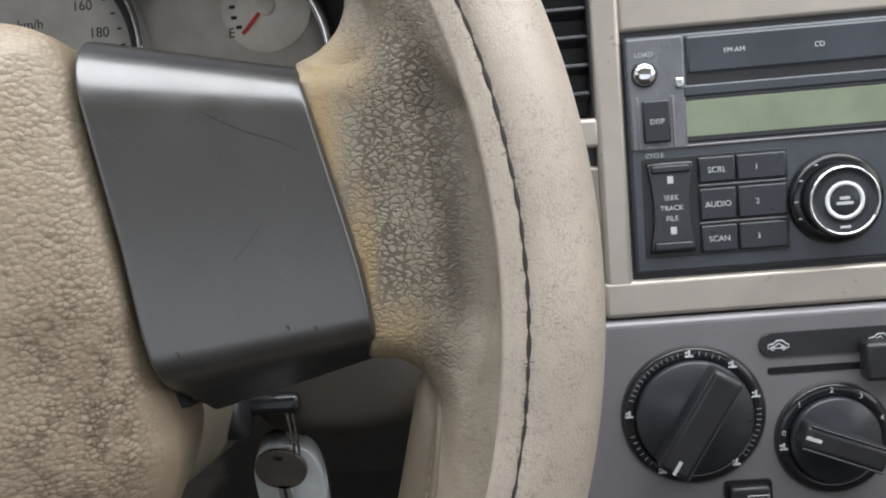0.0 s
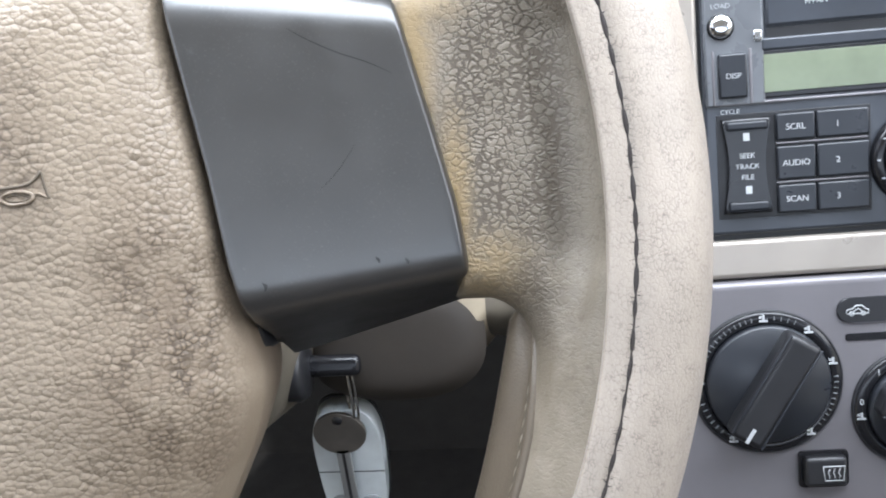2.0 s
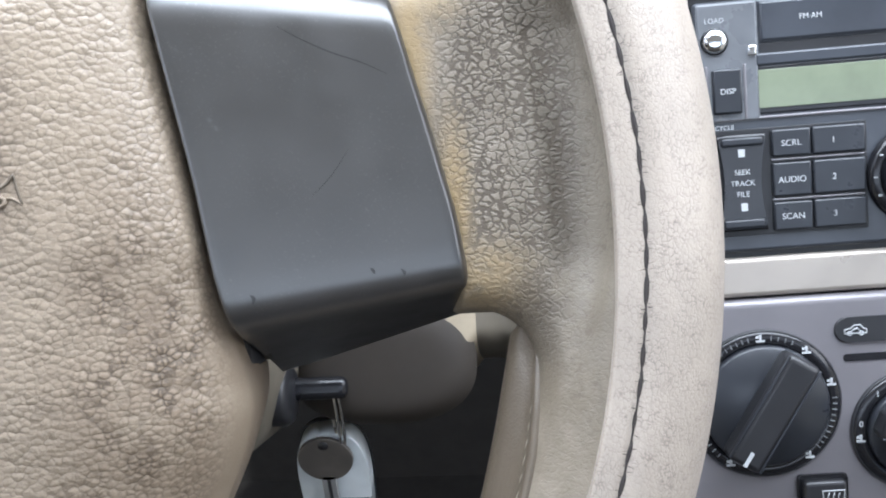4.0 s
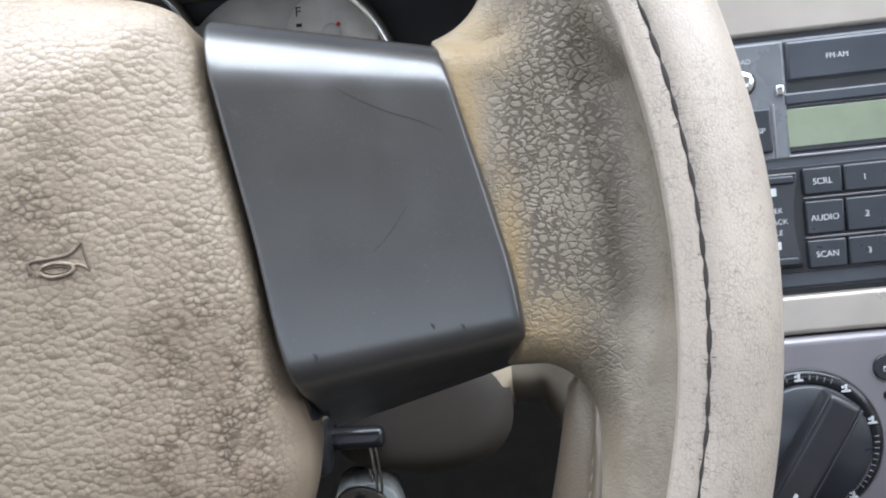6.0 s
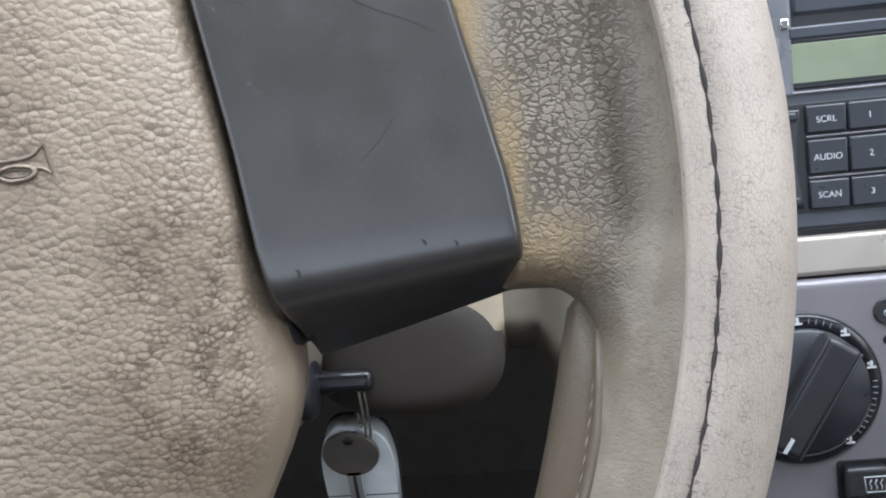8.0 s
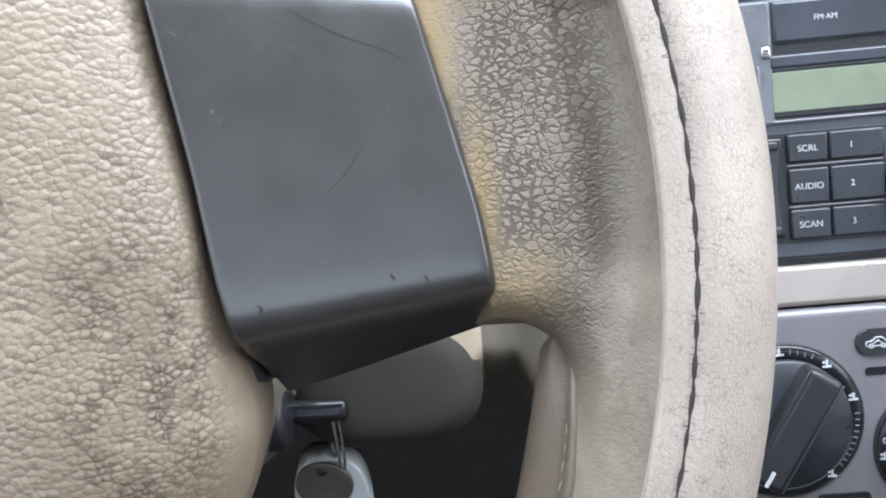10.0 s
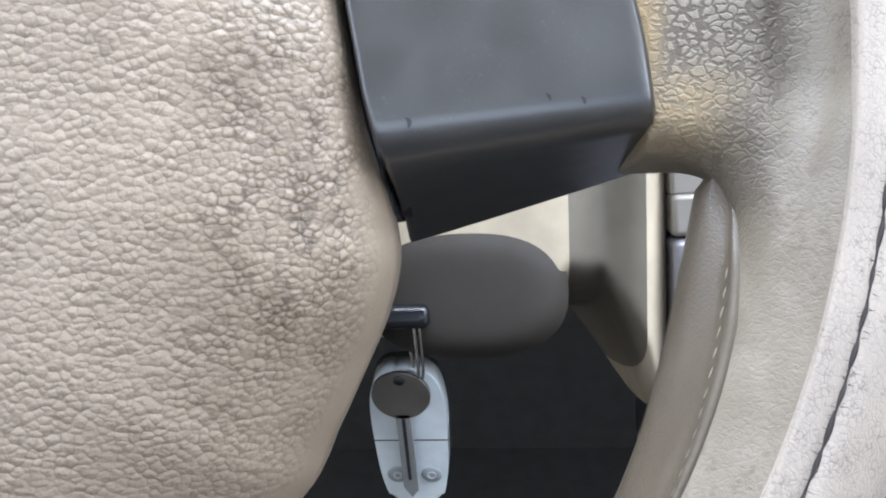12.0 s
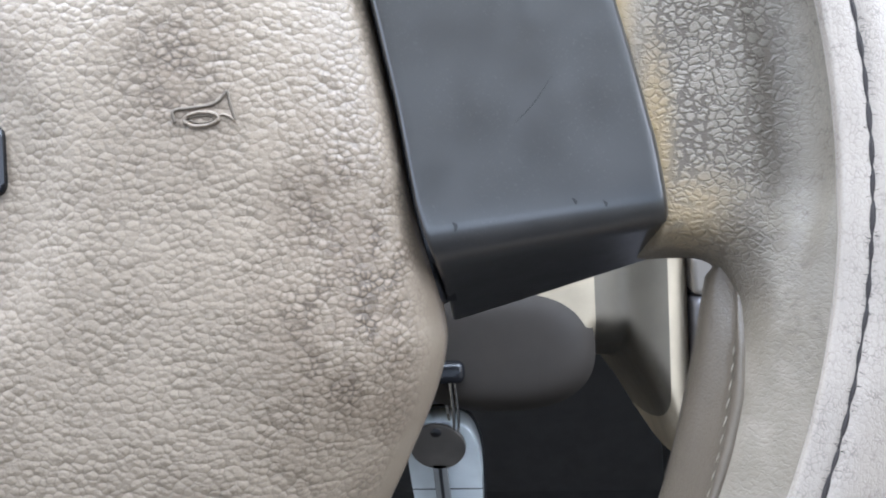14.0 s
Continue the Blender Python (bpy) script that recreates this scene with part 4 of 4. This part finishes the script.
needle.matrix_local = Matrix.Translation((44 * MM, 128 * MM, 0)) @ Matrix.Rotation(radians(48), 4, "Z")
part("needle_hub", lathe([(5.2, -304), (5.2, -302.5), (4.2, -301.4), (0, -301.4)], 32, (44, 128, 0)), plastic("pale_hub", (0.66, 0.64, 0.62), 0.4, 0.05), fuel)
for k, t in enumerate((160, 178, 196, 214)):
    x, y = 44 + 18 * math.cos(radians(t)), 128 + 18 * math.sin(radians(t))
    part("gauge_mark", rbox(x - 1.5, x + 1.5, y - 0.9, y + 0.9, -304.8, -304.3, 0.1), BLACK, fuel)
words("F", 5.0, 27, 141, -304.5, fuel, BLACK)
words("E", 5.0, 25, 115, -304.5, fuel, BLACK)
for k in range(18):
    t = radians(-35 + 10 * k)
    x, y = -84 + 50 * math.cos(t), 109 + 50 * math.sin(t)
    part("speed_mark", rbox(x - 1.2, x + 1.2, y - 0.5, y + 0.5, -306.0, -305.6, 0.05), BLACK, speed)
for text, t in (("160", 42), ("180", 17), ("140", 68), ("120", 95)):
    words(text, 5.2, -84 + 39 * math.cos(radians(t)), 109 + 39 * math.sin(radians(t)), -305.8, speed, BLACK)
words("km/h", 5.0, -84, 127, -305.8, speed, BLACK)

# added hood: its top lies out of view and blocks light from above
hood = holder("shade_hood", W, "added brown hood shading the dials and knee panel", "dash hood")
part("shade_hood_top", rbox(-215, 175, 154, 168, -335, -110, 6, 3), BROWN, hood)
for x in (-212, 150):
    part("hood_side", rbox(x, x + 14, 40, 156, -335, -205 if x > 0 else -150, 5, 3), BROWN, hood)

# ================================================================ lower dash, column, keys
knee = holder("knee_panel", W, "beige plastic knee panel under the instruments", "dash panel")


def bent_panel(u0, u1, v0, v1, depth, nu=40, nv=40):
    return [[(u * MM, v * MM, depth(u, v) * MM) for v in np.linspace(v0, v1, nv)] for u in np.linspace(u0, u1, nu)]


def knee_depth(u, v):
    """Flat on the left, a hollow beside it, then the rolled outer edge; the foot of the panel curls away underneath."""
    hollow = 9 * math.exp(-(((u - 137) / 8.5) ** 2))
    roll = 22 * max(0.0, (u - 152) / 11.0) ** 2
    foot = float(np.interp(u, [110, 124, 138, 150, 156, 163], [-56, -40, -42, -62, -84, -96]))
    return -199 - hollow - roll + 0.10 * v - 44 * max(0.0, (foot - v) / 18.0) ** 2


def knee_strip(name, u0, u1, mat, label=""):
    us = np.linspace(u0, u1, max(8, int((u1 - u0) / 1.5)))
    rows = [[(u * MM, v * MM, knee_depth(u, v) * MM) for v in np.linspace(-78 - 32 * float(np.clip((u - 128) / 14, 0, 1)), 24, 40)] for u in us]
    return sheet(name, rows, mat, knee, label)


# TAUPE darkens the hollow: the beige panel's shade put into its colour
TAUPE = plastic("darkened_dash_plastic", (0.13, 0.112, 0.086), 0.5, 0.35, 1800)
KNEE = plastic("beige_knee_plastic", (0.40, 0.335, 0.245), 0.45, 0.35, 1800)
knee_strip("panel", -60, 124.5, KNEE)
knee_strip("shaded_hollow", 124.5, 152.5, TAUPE, "knee panel hollow, its shade in the taupe colour")
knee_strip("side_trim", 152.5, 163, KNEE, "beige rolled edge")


def oval_reach(t):
    """A rounded outline between an ellipse and a rectangle."""
    return (abs(math.cos(t)) ** 2.5 + abs(math.sin(t)) ** 2.5) ** -0.4


# shadow on the beige panel, modelled as a low dark oval
lobe = [[((86 + 38.0 * s * oval_reach(t) * math.cos(t)) * MM, (-52.5 + 25.2 * s * oval_reach(t) * math.sin(t)) * MM, (-203.6 - 3.5 * s ** 8 + 5.5 * (1 - s ** 6)) * MM) for s in np.linspace(0.0, 1, 20)] for t in np.linspace(0, 2 * math.pi, 65)[:-1]]
sheet("oval_shadow", lobe, plastic("oval_shadow_brown", (0.021, 0.0155, 0.0108), 0.75, 0.35, 1800), knee, "dark brown oval shaped as a shadow on the panel", closed_i=True)
sheet("upper_panel", bent_panel(-190, 163, 24, 40, lambda u, v: -193 - (v - 24) * 5.0, 20, 8), BEIGE, knee)

column = holder("column_shroud", W, "taupe plastic steering column shroud", "column shroud")
prof = catmull([(0, 30), (36, 24), (50, 0), (53, -35), (47, -66), (32, -84), (0, -90)], 6)
outl = np.concatenate([prof, (prof * np.array((-1, 1)))[::-1][1:-1]])
sheet("shroud", [[(x * s * MM, (y + dv) * MM, w * MM) for x, y in outl] for w, s, dv in ((-72, 0.70, 6), (-76, 0.80, 4), (-86, 0.86, 2), (-120, 0.93, 0), (-170, 1.0, 0), (-215, 1.04, 0))], TAUPE, column, closed_j=True)
lockm = Matrix.Translation((0.036, -0.060, -0.190)) @ Matrix.Rotation(radians(90), 4, "Y")
barrel = part("lock_barrel", lathe([(13, 0), (13, 14), (11.5, 16), (7, 16.5), (0, 16.5)], 32), BLACK, column, "black ignition lock")
barrel.matrix_local = lockm

key = holder("ignition_key", W, "black-headed ignition key in the lock", "key")
bow = part("key_head", rbox(48, 73, -64.5, -55.5, -200, -193, 3.2, 4), GLOSS, key)
part("key_blade", rbox(38, 51, -62, -58, -197.8, -196.2, 0.3), STEEL, key)

hang = W @ Matrix.Translation((0.0655, -0.0585, -0.1965))
HANG = Matrix.Translation(hang.translation)
split = holder("key_ring", HANG, "steel split ring hanging from the ignition key", "key ring")
for dz, dx in ((0.0, 0.0), (0.8, 0.9)):
    part("coil", tube([(dx + 3.0 * math.sin(t) * 0.55 + dx, -5.5 * math.sin(t) * 0.55 + dz, -15 + 16.5 * math.cos(t)) for t in np.linspace(0, 2 * math.pi, 41)[:-1]], 0.62, 8, True), STEEL, split)
fob = holder("key_fob", HANG, "pale grey remote key fob with two buttons", "key fob")
outline = [(x, z) for x, z in catmull([(0, -26.5), (7, -27.5), (12.3, -33), (14.8, -44), (14.8, -62), (13.4, -82), (9.5, -95), (0, -98.5), (-9.5, -95), (-13.4, -82), (-14.8, -62), (-14.8, -44), (-12.3, -33), (-7, -27.5), (0, -26.5)], 5)[:-1]]
shell = part("shell", slab(outline, -5.0, 5.0, 3.0), FOB, fob)
turn = Matrix(((1, 0, 0, 0), (0, 0, -1, 0), (0, 1, 0, 0), (0, 0, 0, 1)))
shell.matrix_local = Matrix.Translation((-0.005, 0.006, 0)) @ turn
part("shell_edge", slab([(x * 1.04, -62 + (z + 62) * 1.02) for x, z in outline], -6.0, -4.4, 0.5), BLACK, shell, "black back shell")
part("shell_joint", rbox(-14.9, 14.9, -62.2, -61.6, 4.0, 5.08, 0.05), RADIO, shell)
for x in (-7.0, 7.0):
    b = part("fob_button", lathe([(4.2, 4.6), (4.2, 5.4), (3.4, 5.9), (0, 5.9)], 24, (x, -80, 0)), plastic("grey_fob_button", (0.25, 0.27, 0.28), 0.4, 0.1), shell)
    part("button_print", lathe([(2.0, 5.8), (2.0, 6.05), (1.2, 6.05), (1.2, 5.8)], 20, (x, -80, 0), hollow=True), PRINT, b)

spare = holder("spare_key", HANG, "dull steel flat key hanging before the fob", "key")
bowl = [(11.5 * math.cos(t), -37 + 11.0 * math.sin(t)) for t in np.linspace(0, 2 * math.pi, 37)[:-1]]
head = part("key_head", slab(bowl, -0.9, 0.9, 0.3), plastic("dull_key_brass", (0.22, 0.20, 0.18), 0.38, 0.1, 2500, 0.3, 0.8), spare)
flat = Matrix.Translation((-0.0065, -0.0015, 0)) @ turn
head.matrix_local = flat
part("hole", lathe([(2.2, 0.8), (2.2, 1.0), (0, 1.0)], 20, (0, -29.5, 0)), BLACK, head)
blade = part("key_blade", slab([(-3.0, -46), (3.0, -46), (3.0, -86), (0, -90), (-3.0, -84)], -0.9, 0.9, 0.3), plastic("dull_key_steel", (0.25, 0.25, 0.25), 0.4, 0.1, 2500, 0.2, 0.3), spare)
blade.matrix_local = flat
part("blade_groove", rbox(-0.7, 0.7, -80, -48, 0.85, 0.98, 0.02), BLACK, blade)

# ================================================================ the cabin round it
def block(name, lo, hi, mat, label, category, r=0.0):
    bm = bmesh.new()
    bmesh.ops.create_cube(bm, size=1)
    for v in bm.verts:
        v.co = Vector([(a + b) / 2 + c * (b - a) for a, b, c in zip(lo, hi, v.co)])
    if r:
        bmesh.ops.bevel(bm, geom=bm.edges[:], offset=r, segments=3, affect="EDGES", profile=0.5)
    return tagged(part(name, bm, mat, None, "", bool(r)), label, category, kind="structure")


block("floor", (-0.72, -1.2, 0.22), (1.12, 1.0, 0.25), CARPET, "black carpeted cabin floor", "floor")
block("ceiling", (-0.72, -1.2, 1.53), (1.12, -0.16, 1.56), ROOF, "pale fabric headliner over the seats", "ceiling")
block("wall_front", (-0.72, 0.80, 0.25), (1.12, 0.84, 1.08), CARPET, "dark bulkhead behind the dash", "bulkhead")
block("wall_left", (-0.74, -1.2, 0.25), (-0.70, 0.8, 1.02), BEIGE, "beige driver's door panel", "door panel")
block("wall_right", (1.10, -1.2, 0.25), (1.14, 0.8, 1.02), BEIGE, "beige passenger's door panel", "door panel")
block("wall_back", (-0.72, -1.24, 0.25), (1.12, -1.20, 1.10), BROWN, "brown seat backs behind the driver", "seat")
block("dashboard_top", (-0.70, 0.46, 1.03), (1.10, 0.82, 1.08), BROWN, "brown upper dashboard", "dashboard", 0.02)
block("dash_filler", (0.30, 0.50, 0.60), (1.10, 0.80, 1.04), BROWN, "brown dashboard body", "dashboard", 0.02)
for n_, x in ((1, -0.70), (2, 1.06)):
    block("pillar_%d" % n_, (x, -0.20, 1.02), (x + 0.05, -0.12, 1.56), ROOF, "pale front roof pillar", "pillar", 0.01)
